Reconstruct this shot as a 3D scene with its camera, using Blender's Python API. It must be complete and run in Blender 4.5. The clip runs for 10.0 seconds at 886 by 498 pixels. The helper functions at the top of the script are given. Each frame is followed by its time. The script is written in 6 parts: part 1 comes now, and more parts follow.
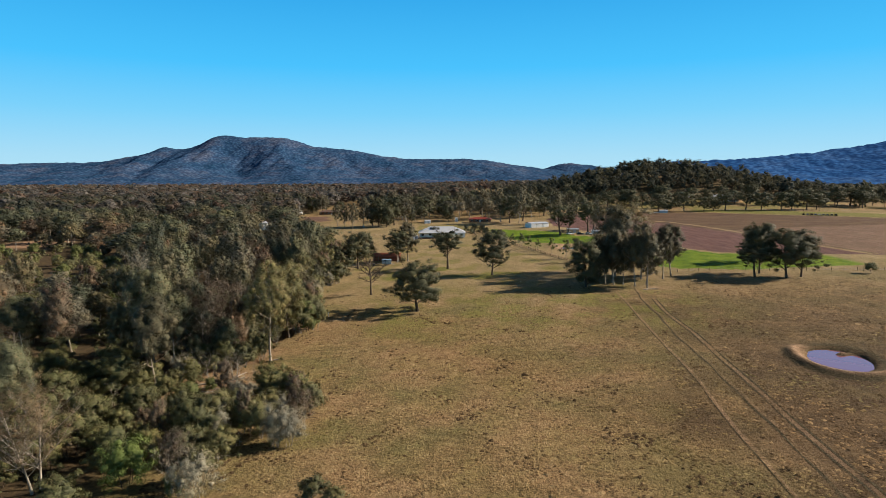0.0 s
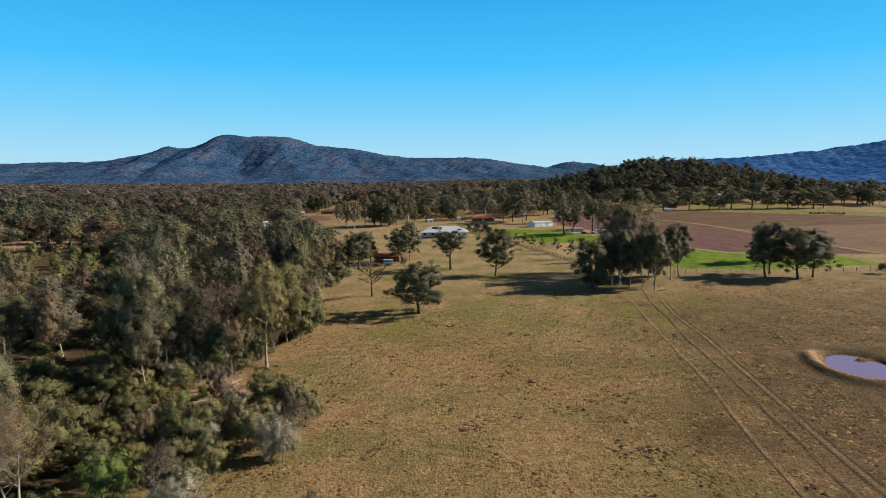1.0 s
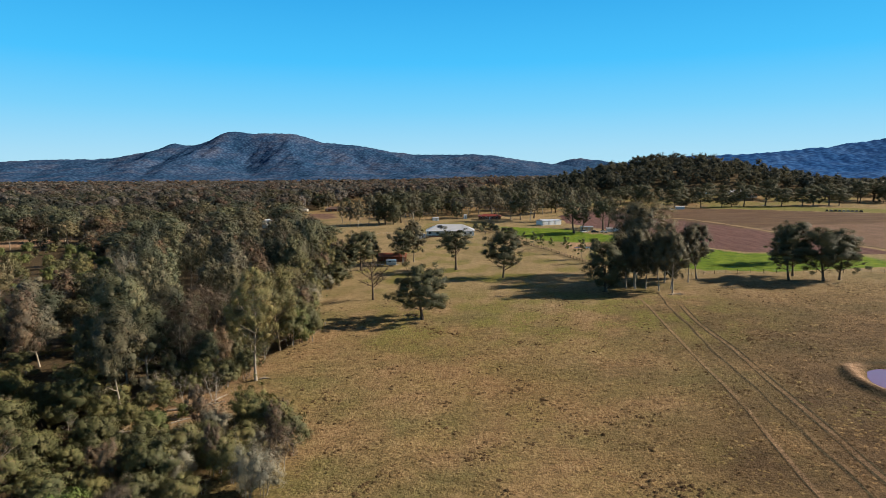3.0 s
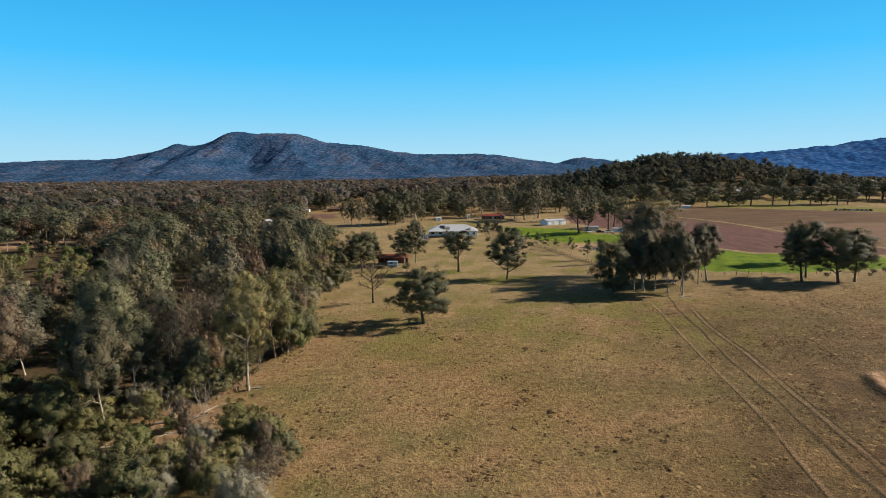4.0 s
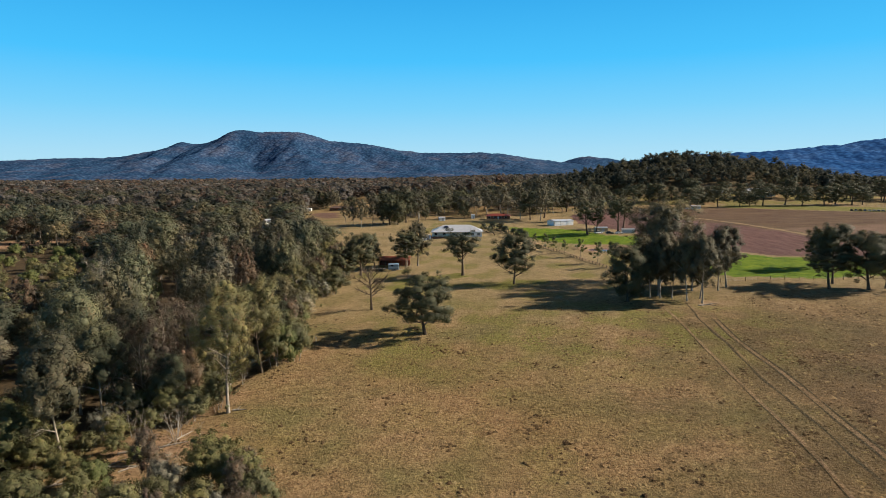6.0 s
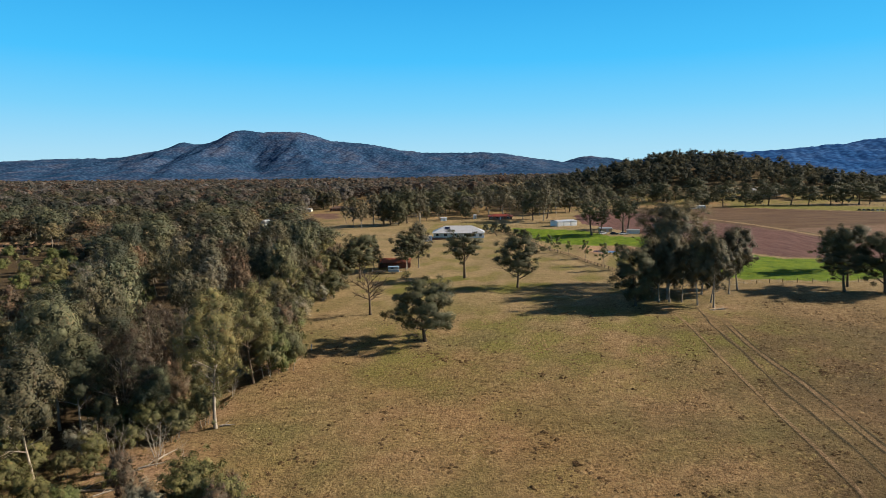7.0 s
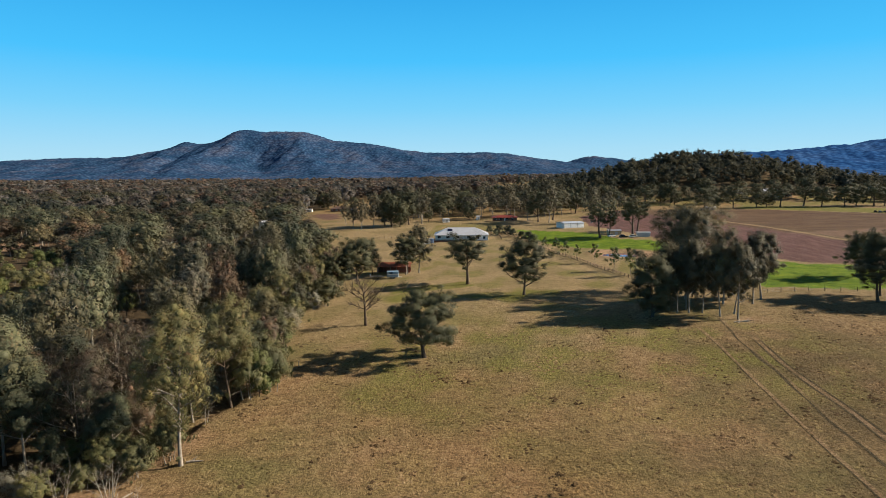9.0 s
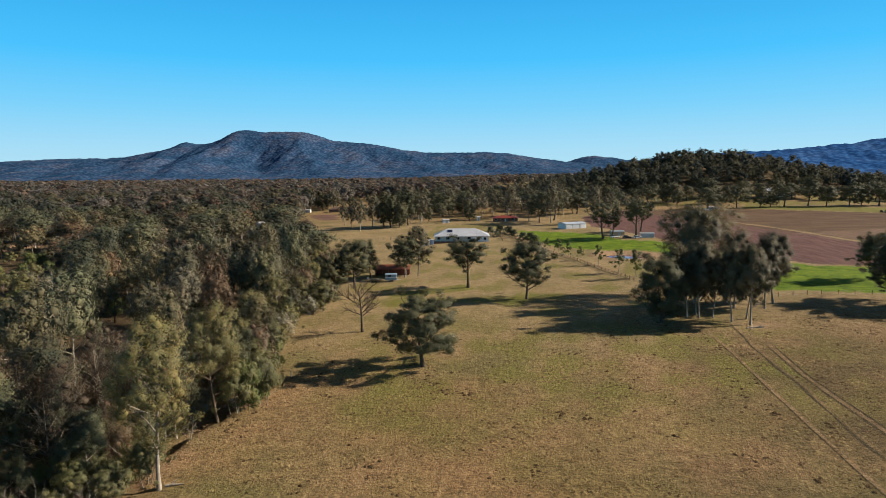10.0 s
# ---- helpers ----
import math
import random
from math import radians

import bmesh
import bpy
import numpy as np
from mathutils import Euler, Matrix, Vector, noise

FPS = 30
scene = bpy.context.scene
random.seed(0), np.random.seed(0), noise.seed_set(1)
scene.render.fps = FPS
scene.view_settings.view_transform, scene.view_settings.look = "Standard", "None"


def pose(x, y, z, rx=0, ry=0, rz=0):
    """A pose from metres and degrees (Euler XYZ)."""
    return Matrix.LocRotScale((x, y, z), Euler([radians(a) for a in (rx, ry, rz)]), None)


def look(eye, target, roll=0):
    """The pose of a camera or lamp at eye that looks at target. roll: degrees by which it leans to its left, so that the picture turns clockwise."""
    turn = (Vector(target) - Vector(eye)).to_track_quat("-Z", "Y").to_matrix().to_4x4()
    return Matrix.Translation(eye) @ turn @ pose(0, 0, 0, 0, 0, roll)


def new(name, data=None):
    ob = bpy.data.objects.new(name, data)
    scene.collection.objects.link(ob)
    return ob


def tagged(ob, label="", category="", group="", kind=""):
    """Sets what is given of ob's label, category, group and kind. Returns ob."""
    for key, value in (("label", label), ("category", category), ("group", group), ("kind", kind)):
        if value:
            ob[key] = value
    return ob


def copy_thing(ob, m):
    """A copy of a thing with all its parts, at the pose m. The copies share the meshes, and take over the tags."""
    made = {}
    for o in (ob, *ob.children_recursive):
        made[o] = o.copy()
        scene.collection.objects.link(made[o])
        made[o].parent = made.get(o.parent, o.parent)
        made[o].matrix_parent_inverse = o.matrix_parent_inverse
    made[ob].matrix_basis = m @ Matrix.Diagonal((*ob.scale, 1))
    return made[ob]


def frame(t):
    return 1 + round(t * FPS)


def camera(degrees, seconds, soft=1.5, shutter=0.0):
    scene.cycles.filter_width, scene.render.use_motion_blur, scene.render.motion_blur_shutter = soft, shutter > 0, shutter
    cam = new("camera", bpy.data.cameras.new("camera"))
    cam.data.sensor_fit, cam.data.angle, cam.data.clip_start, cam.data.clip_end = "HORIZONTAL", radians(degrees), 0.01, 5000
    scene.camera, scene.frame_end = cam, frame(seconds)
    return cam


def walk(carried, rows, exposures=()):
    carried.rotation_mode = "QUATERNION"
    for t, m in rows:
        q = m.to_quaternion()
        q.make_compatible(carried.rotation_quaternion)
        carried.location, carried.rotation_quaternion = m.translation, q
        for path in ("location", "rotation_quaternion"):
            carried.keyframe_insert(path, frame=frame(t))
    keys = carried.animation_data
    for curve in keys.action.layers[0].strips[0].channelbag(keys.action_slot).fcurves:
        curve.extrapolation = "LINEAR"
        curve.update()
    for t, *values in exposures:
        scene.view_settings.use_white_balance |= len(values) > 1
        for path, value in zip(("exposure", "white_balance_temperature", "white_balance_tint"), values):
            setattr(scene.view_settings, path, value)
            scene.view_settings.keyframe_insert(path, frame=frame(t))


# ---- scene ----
cam = camera(71.0, 10.0, soft=0.8)
PATH = [
    (0, (-1.002, -3.264, 37.204), (-0.977, -1.277, 36.98), -0.2),
    (0.5, (-0.947, -0.864, 37.232), (-0.928, 1.123, 37.006), -0.3),
    (1, (-0.856, 1.574, 37.238), (-0.84, 3.561, 37.01), -0.3),
    (1.5, (-0.73, 4.107, 37.258), (-0.72, 6.093, 37.027), -0.3),
    (2, (-0.6, 6.731, 37.28), (-0.594, 8.717, 37.048), -0.3),
    (2.5, (-0.49, 9.408, 37.275), (-0.489, 11.394, 37.041), -0.4),
    (3.8, (-0.032, 16.772, 37.207), (-0.045, 18.757, 36.966), -0.3),
    (4, (0.029, 17.939, 37.204), (0.014, 19.924, 36.965), -0.5),
    (4.5, (0.133, 20.916, 37.197), (0.113, 22.902, 36.959), -0.5),
    (5, (0.161, 23.832, 37.145), (0.138, 25.818, 36.906), -0.5),
    (5.5, (0.215, 26.719, 37.112), (0.189, 28.704, 36.872), -0.5),
    (5.7, (0.231, 27.911, 37.112), (0.204, 29.896, 36.87), -0.4),
    (7, (0.349, 35.959, 37.139), (0.315, 37.944, 36.896), -0.5),
    (7.5, (0.425, 39.108, 37.133), (0.389, 41.092, 36.891), -0.5),
    (8, (0.513, 42.281, 37.122), (0.474, 44.266, 36.878), -0.4),
    (8.5, (0.57, 45.459, 37.096), (0.529, 47.444, 36.852), -0.4),
    (9, (0.584, 48.627, 37.057), (0.54, 50.612, 36.814), -0.4),
    (9.5, (0.59, 51.782, 37.032), (0.545, 53.766, 36.787), -0.5),
    (10, (0.528, 54.934, 37.021), (0.484, 56.919, 36.778), -0.5),
]
walk(cam, [(t, look(eye, target, roll)) for t, eye, target, roll in PATH])

# ---- sky and sun ----
SUN_EL, SUN_AZ = 29.0, 8.0      # degrees above the plain, and from the x axis towards y
sun_way = Vector((math.cos(radians(SUN_EL)) * math.cos(radians(SUN_AZ)),
                  math.cos(radians(SUN_EL)) * math.sin(radians(SUN_AZ)), math.sin(radians(SUN_EL))))
world = bpy.data.worlds.new("sky")
scene.world = world
world.use_nodes = True
wt = world.node_tree
wt.nodes.clear()
sky = wt.nodes.new("ShaderNodeTexSky")
sky.sky_type, sky.sun_disc = "NISHITA", False
sky.sun_elevation, sky.sun_rotation = radians(SUN_EL), radians(90 - SUN_AZ)
sky.altitude, sky.air_density, sky.dust_density, sky.ozone_density = 100, 1.0, 0.3, 3.0
# clear winter air: deep blue paling towards the horizon; unseen zenith dimmed for less fill
geo = wt.nodes.new("ShaderNodeTexCoord")
sep = wt.nodes.new("ShaderNodeSeparateXYZ")
wt.links.new(geo.outputs["Generated"], sep.inputs[0])
grade = wt.nodes.new("ShaderNodeValToRGB")
stops = [(0.0, (0.42, 0.70, 0.84)), (0.035, (0.36, 0.67, 0.86)), (0.10, (0.18, 0.59, 0.90)), (0.17, (0.06, 0.50, 0.92)), (0.28, (0.028, 0.36, 0.78)), (0.45, (0.085, 0.125, 0.185)), (1.0, (0.05, 0.055, 0.068))]
while len(grade.color_ramp.elements) < len(stops):
    grade.color_ramp.elements.new(0.5)
for e, (p, c) in zip(grade.color_ramp.elements, stops):
    e.position, e.color = p, (*c, 1)
wt.links.new(sep.outputs[2], grade.inputs[0])
dim = wt.nodes.new("ShaderNodeMix")
dim.data_type, dim.blend_type = "RGBA", "MULTIPLY"
dim.inputs[0].default_value = 1.0
dim.inputs[7].default_value = (0.03, 0.03, 0.03, 1)
wt.links.new(sky.outputs[0], dim.inputs[6])
both = wt.nodes.new("ShaderNodeMix")
both.data_type = "RGBA"
both.inputs[0].default_value = 0.9
wt.links.new(dim.outputs[2], both.inputs[6])
wt.links.new(grade.outputs[0], both.inputs[7])
back = wt.nodes.new("ShaderNodeBackground")
back.inputs[1].default_value = 0.627
wout = wt.nodes.new("ShaderNodeOutputWorld")
wt.links.new(both.outputs[2], back.inputs[0])
wt.links.new(back.outputs[0], wout.inputs[0])
sun = new("sun", bpy.data.lights.new("sun", "SUN"))
sun.data.energy, sun.data.angle, sun.data.color = 5.0, radians(0.53), (1.0, 0.88, 0.70)
sun.matrix_world = look(sun_way * 300, (0, 0, 0))
scene.view_settings.exposure = 0.9


# ---- materials ----
def nodes_of(name, rough=0.8):
    m = bpy.data.materials.new(name)
    m.use_nodes = True
    nt = m.node_tree
    b = nt.nodes["Principled BSDF"]
    b.inputs["Roughness"].default_value = rough
    b.inputs["Specular IOR Level"].default_value = 0.25
    return m, nt, b


def ramp(nt, fac, stops):
    r = nt.nodes.new("ShaderNodeValToRGB")
    while len(r.color_ramp.elements) < len(stops):
        r.color_ramp.elements.new(0.5)
    for e, (p, c) in zip(r.color_ramp.elements, stops):
        e.position, e.color = p, (*c, 1)
    nt.links.new(fac, r.inputs[0])
    return r.outputs[0]


def noise_of(nt, scale, detail=4.0, rough=0.6, coord="Object", stretch=None):
    tc = nt.nodes.new("ShaderNodeTexCoord")
    n = nt.nodes.new("ShaderNodeTexNoise")
    n.inputs["Scale"].default_value, n.inputs["Detail"].default_value = scale, detail
    n.inputs["Roughness"].default_value = rough
    src = tc.outputs[coord]
    if stretch:
        mp = nt.nodes.new("ShaderNodeMapping")
        mp.inputs["Scale"].default_value = stretch
        nt.links.new(src, mp.inputs[0])
        src = mp.outputs[0]
    nt.links.new(src, n.inputs["Vector"])
    return n.outputs[0]


def mix(nt, fac, a, b, kind="MIX"):
    m = nt.nodes.new("ShaderNodeMix")
    m.data_type, m.blend_type = "RGBA", kind
    for value, slot in ((fac, 0), (a, 6), (b, 7)):
        if isinstance(value, (int, float)):
            m.inputs[slot].default_value = value
        elif isinstance(value, tuple):
            m.inputs[slot].default_value = (*value, 1)
        else:
            nt.links.new(value, m.inputs[slot])
    return m.outputs[2]


def calc(nt, op, a, b=0.0):
    m = nt.nodes.new("ShaderNodeMath")
    m.operation = op
    for value, slot in ((a, 0), (b, 1)):
        if isinstance(value, (int, float)):
            m.inputs[slot].default_value = value
        else:
            nt.links.new(value, m.inputs[slot])
    return m.outputs[0]


def bump(nt, b, height, strength, distance):
    n = nt.nodes.new("ShaderNodeBump")
    n.inputs["Strength"].default_value, n.inputs["Distance"].default_value = strength, distance
    nt.links.new(height, n.inputs["Height"])
    nt.links.new(n.outputs[0], b.inputs["Normal"])


def seen_through(nt, b, colour, share):
    """Lets a share of the light pass through a leaf."""
    tr = nt.nodes.new("ShaderNodeBsdfTranslucent")
    nt.links.new(colour, tr.inputs[0])
    ms = nt.nodes.new("ShaderNodeMixShader")
    ms.inputs[0].default_value = share
    nt.links.new(b.outputs[0], ms.inputs[1])
    nt.links.new(tr.outputs[0], ms.inputs[2])
    nt.links.new(ms.outputs[0], nt.nodes["Material Output"].inputs[0])


def leaf_mat(name, dark, light, odd, odd_share=0.12, vary=1.0):
    """Foliage: each clump and each tree differs in depth of green; a share of leaves is of an odd hue."""
    m, nt, b = nodes_of(name, 0.62)
    b.inputs["Specular IOR Level"].default_value = 0.25
    isl = nt.nodes.new("ShaderNodeNewGeometry").outputs["Random Per Island"]
    obj = nt.nodes.new("ShaderNodeObjectInfo").outputs["Random"]
    dark, light = [[a + (b_ - a) * k for a, b_ in zip(dark, light)] for k in (0.48, 0.64)]
    c = ramp(nt, isl, [(0.0, dark), (1 - odd_share - 0.05, light), (1 - odd_share, odd), (1.0, odd)])
    spray = noise_of(nt, 0.32, 3, 0.5)
    c = mix(nt, 1.0, c, ramp(nt, spray, [(0.32, (0.66, 0.70, 0.74)), (0.5, (1.0, 1.0, 0.98)), (0.68, (1.36, 1.26, 1.04))]), "MULTIPLY")
    rust = ramp(nt, noise_of(nt, 0.3, 2), [(0.56, (0, 0, 0)), (0.7, (0.5, 0.5, 0.5))])
    c = mix(nt, rust, c, odd)
    c = mix(nt, vary, c, ramp(nt, obj, [(0.0, (0.56, 0.58, 0.56)), (0.25, (0.78, 0.80, 0.76)), (0.45, (1.0, 0.98, 0.88)), (0.65, (1.14, 1.07, 0.88)), (0.82, (1.16, 1.18, 1.08)), (1.0, (1.5, 1.36, 1.1))]), "MULTIPLY")
    nt.links.new(c, b.inputs["Base Color"])
    seen_through(nt, b, c, 0.22)
    return m


def wood_mat(name, dark, light, scale=3.0):
    m, nt, b = nodes_of(name, 0.85)
    n = noise_of(nt, scale, 6, 0.65, "Object", (1, 1, 0.25))
    obj = nt.nodes.new("ShaderNodeObjectInfo").outputs["Random"]
    c = ramp(nt, n, [(0.3, dark), (0.7, light)])
    c = mix(nt, 1.0, c, ramp(nt, obj, [(0, (0.8, 0.8, 0.8)), (1, (1.15, 1.12, 1.05))]), "MULTIPLY")
    nt.links.new(c, b.inputs["Base Color"])
    bump(nt, b, n, 0.5, 0.05)
    return m


def paint_mat(name, col, rough=0.5, metal=0.0, grime=0.25, scale=1.5, wave=None):
    """Painted or metal sheet with faint stains; wave: spacing of its ribs along x in metres."""
    m, nt, b = nodes_of(name, rough)
    b.inputs["Metallic"].default_value = metal
    n = noise_of(nt, scale, 6, 0.7)
    c = ramp(nt, n, [(0.25, tuple(v * (1 - grime) for v in col)), (0.6, col), (0.9, tuple(min(1, v * 1.06) for v in col))])
    nt.links.new(c, b.inputs["Base Color"])
    if wave:
        tc = nt.nodes.new("ShaderNodeTexCoord")
        w = nt.nodes.new("ShaderNodeTexWave")
        w.inputs["Scale"].default_value = 0.314 / wave
        nt.links.new(tc.outputs["Object"], w.inputs[0])
        bump(nt, b, w.outputs[1], 0.6, 0.03)
    else:
        bump(nt, b, n, 0.15, 0.02)
    return m


LEAF_OLIVE = leaf_mat("gum_leaves_olive", (0.064, 0.061, 0.04), (0.118, 0.108, 0.07), (0.136, 0.104, 0.072), 0.05)
LEAF_DARK = leaf_mat("gum_leaves_dark", (0.049, 0.058, 0.04), (0.103, 0.108, 0.07), (0.13, 0.112, 0.076), 0.06)
LEAF_BUSH = leaf_mat("bush_leaves_olive", (0.092, 0.092, 0.043), (0.176, 0.166, 0.078), (0.17, 0.126, 0.07), 0.06, 0.7)
LEAF_GREY = leaf_mat("gum_leaves_grey", (0.074, 0.07, 0.058), (0.134, 0.124, 0.104), (0.148, 0.122, 0.1), 0.06)
LEAF_RUST = leaf_mat("casuarina_leaves_rusty", (0.079, 0.060, 0.045), (0.145, 0.102, 0.073), (0.165, 0.091, 0.062), 0.10)
LEAF_GREEN = leaf_mat("shrub_leaves_green", (0.083, 0.101, 0.034), (0.161, 0.178, 0.064), (0.190, 0.184, 0.081), 0.08, 0.5)
LEAF_SCRUB = leaf_mat("scrub_leaves_dark_olive", (0.07, 0.076, 0.034), (0.144, 0.142, 0.064), (0.16, 0.122, 0.07), 0.06, 0.7)
LEAF_SILVER = leaf_mat("shrub_leaves_silver", (0.180, 0.168, 0.132), (0.330, 0.306, 0.240), (0.312, 0.266, 0.198), 0.15, 0.4)
LEAF_PADDOCK = leaf_mat("paddock_gum_leaves", (0.044, 0.049, 0.027), (0.098, 0.1, 0.053), (0.116, 0.094, 0.058), 0.06, 0.25)
LEAF_GROVE = leaf_mat("grove_gum_leaves", (0.066, 0.062, 0.042), (0.126, 0.115, 0.076), (0.126, 0.098, 0.066), 0.08, 0.35)
LEAF_TAN = leaf_mat("gum_leaves_tan", (0.088, 0.064, 0.038), (0.172, 0.122, 0.072), (0.190, 0.120, 0.066), 0.1, 0.1)
LEAF_LIME = leaf_mat("shrub_leaves_lime", (0.085, 0.120, 0.030), (0.175, 0.222, 0.060), (0.19, 0.21, 0.07), 0.06, 0.1)
LEAF_EDGE = leaf_mat("edge_gum_leaves_yellow_olive", (0.102, 0.098, 0.043), (0.2, 0.184, 0.084), (0.205, 0.13, 0.07), 0.06, 0.45)
LEAF_SHEOAK = leaf_mat("sheoak_leaves_rusty", (0.083, 0.067, 0.049), (0.153, 0.118, 0.086), (0.163, 0.097, 0.073), 0.12, 0.5)
BARK_PALE = wood_mat("bark_pale", (0.16, 0.132, 0.108), (0.38, 0.335, 0.285))
BARK_BROWN = wood_mat("bark_brown", (0.045, 0.032, 0.024), (0.15, 0.11, 0.08))
BARK_GREY = wood_mat("bark_grey", (0.16, 0.14, 0.12), (0.36, 0.32, 0.28))
TIMBER = wood_mat("weathered_timber", (0.16, 0.13, 0.10), (0.36, 0.31, 0.25), 5)


# ---- lie of the land ----
def ease(a, b, v):
    u = np.clip((v - a) / (b - a), 0, 1)
    return u * u * (3 - 2 * u)


def waves(x, y, size, seed=0.0):
    """Cheap smooth unevenness between about -1 and 1."""
    k = 6.283 / size
    return (np.sin(k * (x * 0.83 + y * 0.31) + seed) + np.sin(k * 1.37 * (y * 0.91 - x * 0.42) + 2.1 * seed + 1)
            + np.sin(k * 1.91 * (x * 0.56 + y * 0.77) + 3.3 * seed + 2) + np.sin(k * 2.63 * (x * 0.95 - y * 0.3) + 0.7 * seed)) / 4


DAM, POND = (79.5, 116.0), (71.0, 313.5)


def bowl(x, y, centre, rx, ry, turn, deep, rim):
    """A dug basin with a spoil bank round it."""
    c, s = math.cos(turn), math.sin(turn)
    u, v = ((x - centre[0]) * c + (y - centre[1]) * s) / rx, (-(x - centre[0]) * s + (y - centre[1]) * c) / ry
    r = np.sqrt(u * u + v * v)
    west = np.clip(((centre[0] - x) * 0.9 + (centre[1] - y) * 0.4 + 2.2) / (rx * 1.2), 0, 1)
    return -deep * (1 - ease(0.6, 1.12, r)) + rim * west * np.exp(-((r - 1.38) / 0.21) ** 2)


def land(x, y):
    x, y = np.asarray(x, float), np.asarray(y, float)
    z = -0.6 + 6 * np.tanh(0.029 * x / 6) + 2.6 * ease(230, 430, y)
    z = z + 38 * np.exp(-((x - 290) / 140) ** 2 - ((y - 800) / 130) ** 2)
    z = z + 0.22 * waves(x, y, 60, 1) * ease(20, 60, y)
    z = z + bowl(x, y, DAM, 6.0, 8.6, -0.3, 1.3, 0.95) + bowl(x, y, POND, 9.0, 9.0, 0, 1.2, 0.5) + 1.25 * np.exp(-((x - 82.2) / 2.0) ** 2 - ((y - 119.6) / 1.0) ** 2)
    z = z + 0.12 * waves(x, y, 5.5, 2) * (1 - ease(7, 12, np.hypot(x - DAM[0], y - DAM[1])))
    # washed-out creek bank below the wood's edge
    bank = -39.5 + 1.6 * np.sin(y * 0.22) + 0.9 * np.sin(y * 0.51)
    z = z - 1.7 * (1 - ease(-1.0, 0.6, x - bank)) * ease(bank - 40, bank - 8, x) * ease(122, 138, y) * (1 - ease(158, 172, y))
    return z


def high(x, y):
    return float(land(x, y))


def inside(x, y, poly):
    """Which of the points lie in a polygon."""
    hit = np.zeros(np.shape(x), bool)
    for (ax, ay), (bx, by) in zip(poly, poly[1:] + poly[:1]):
        if ay != by:
            hit ^= ((ay > y) != (by > y)) & (x < (bx - ax) * (y - ay) / (by - ay) + ax)
    return hit


def wood_edge(y):
    """x of the eastern edge of the big wood, for a given y."""
    return np.interp(y, (30, 70, 92, 112, 128, 150, 180, 208, 232, 270, 300, 400, 441, 537, 600),
                     (-38, -41, -44, -53, -43, -43, -41, -43, -39, -45, -50, -80, -98, -126, -146))


CROP = [(37, 420), (75, 390), (81, 363), (97, 350), (112, 300), (128, 277), (170, 262), (170, 236), (120, 229), (95, 237), (80, 262), (84, 290), (88, 318), (66, 328), (55, 336), (44, 352), (36, 394)]
PLOUGH = [(82, 430), (104, 350), (116, 303), (130, 280), (175, 265), (330, 230), (420, 380), (300, 478), (222, 540), (130, 560), (90, 500)]


def from_arrays(name, verts, faces, mat=None, smooth=False):
    """A mesh of quads or triangles out of two arrays."""
    me = bpy.data.meshes.new(name)
    n, k = faces.shape
    me.vertices.add(len(verts))
    me.vertices.foreach_set("co", np.ascontiguousarray(verts, np.float32).ravel())
    me.loops.add(n * k)
    me.loops.foreach_set("vertex_index", np.ascontiguousarray(faces, np.int32).ravel())
    me.polygons.add(n)
    me.polygons.foreach_set("loop_start", np.arange(0, n * k, k, dtype=np.int32))
    me.polygons.foreach_set("use_smooth", np.full(n, smooth))
    me.update(calc_edges=True)
    if mat:
        me.materials.append(mat)
    return me


def grid_faces(nx, ny):
    i = np.arange(nx - 1)[None, :] + np.arange(ny - 1)[:, None] * nx
    return np.stack([i, i + 1, i + 1 + nx, i + nx], -1).reshape(-1, 4)


def spread(me, name, values):
    a = me.attributes.new(name, "FLOAT", "POINT")
    a.data.foreach_set("value", np.ascontiguousarray(values, np.float32))


def attr(nt, name):
    a = nt.nodes.new("ShaderNodeAttribute")
    a.attribute_name = name
    return a.outputs["Fac"]


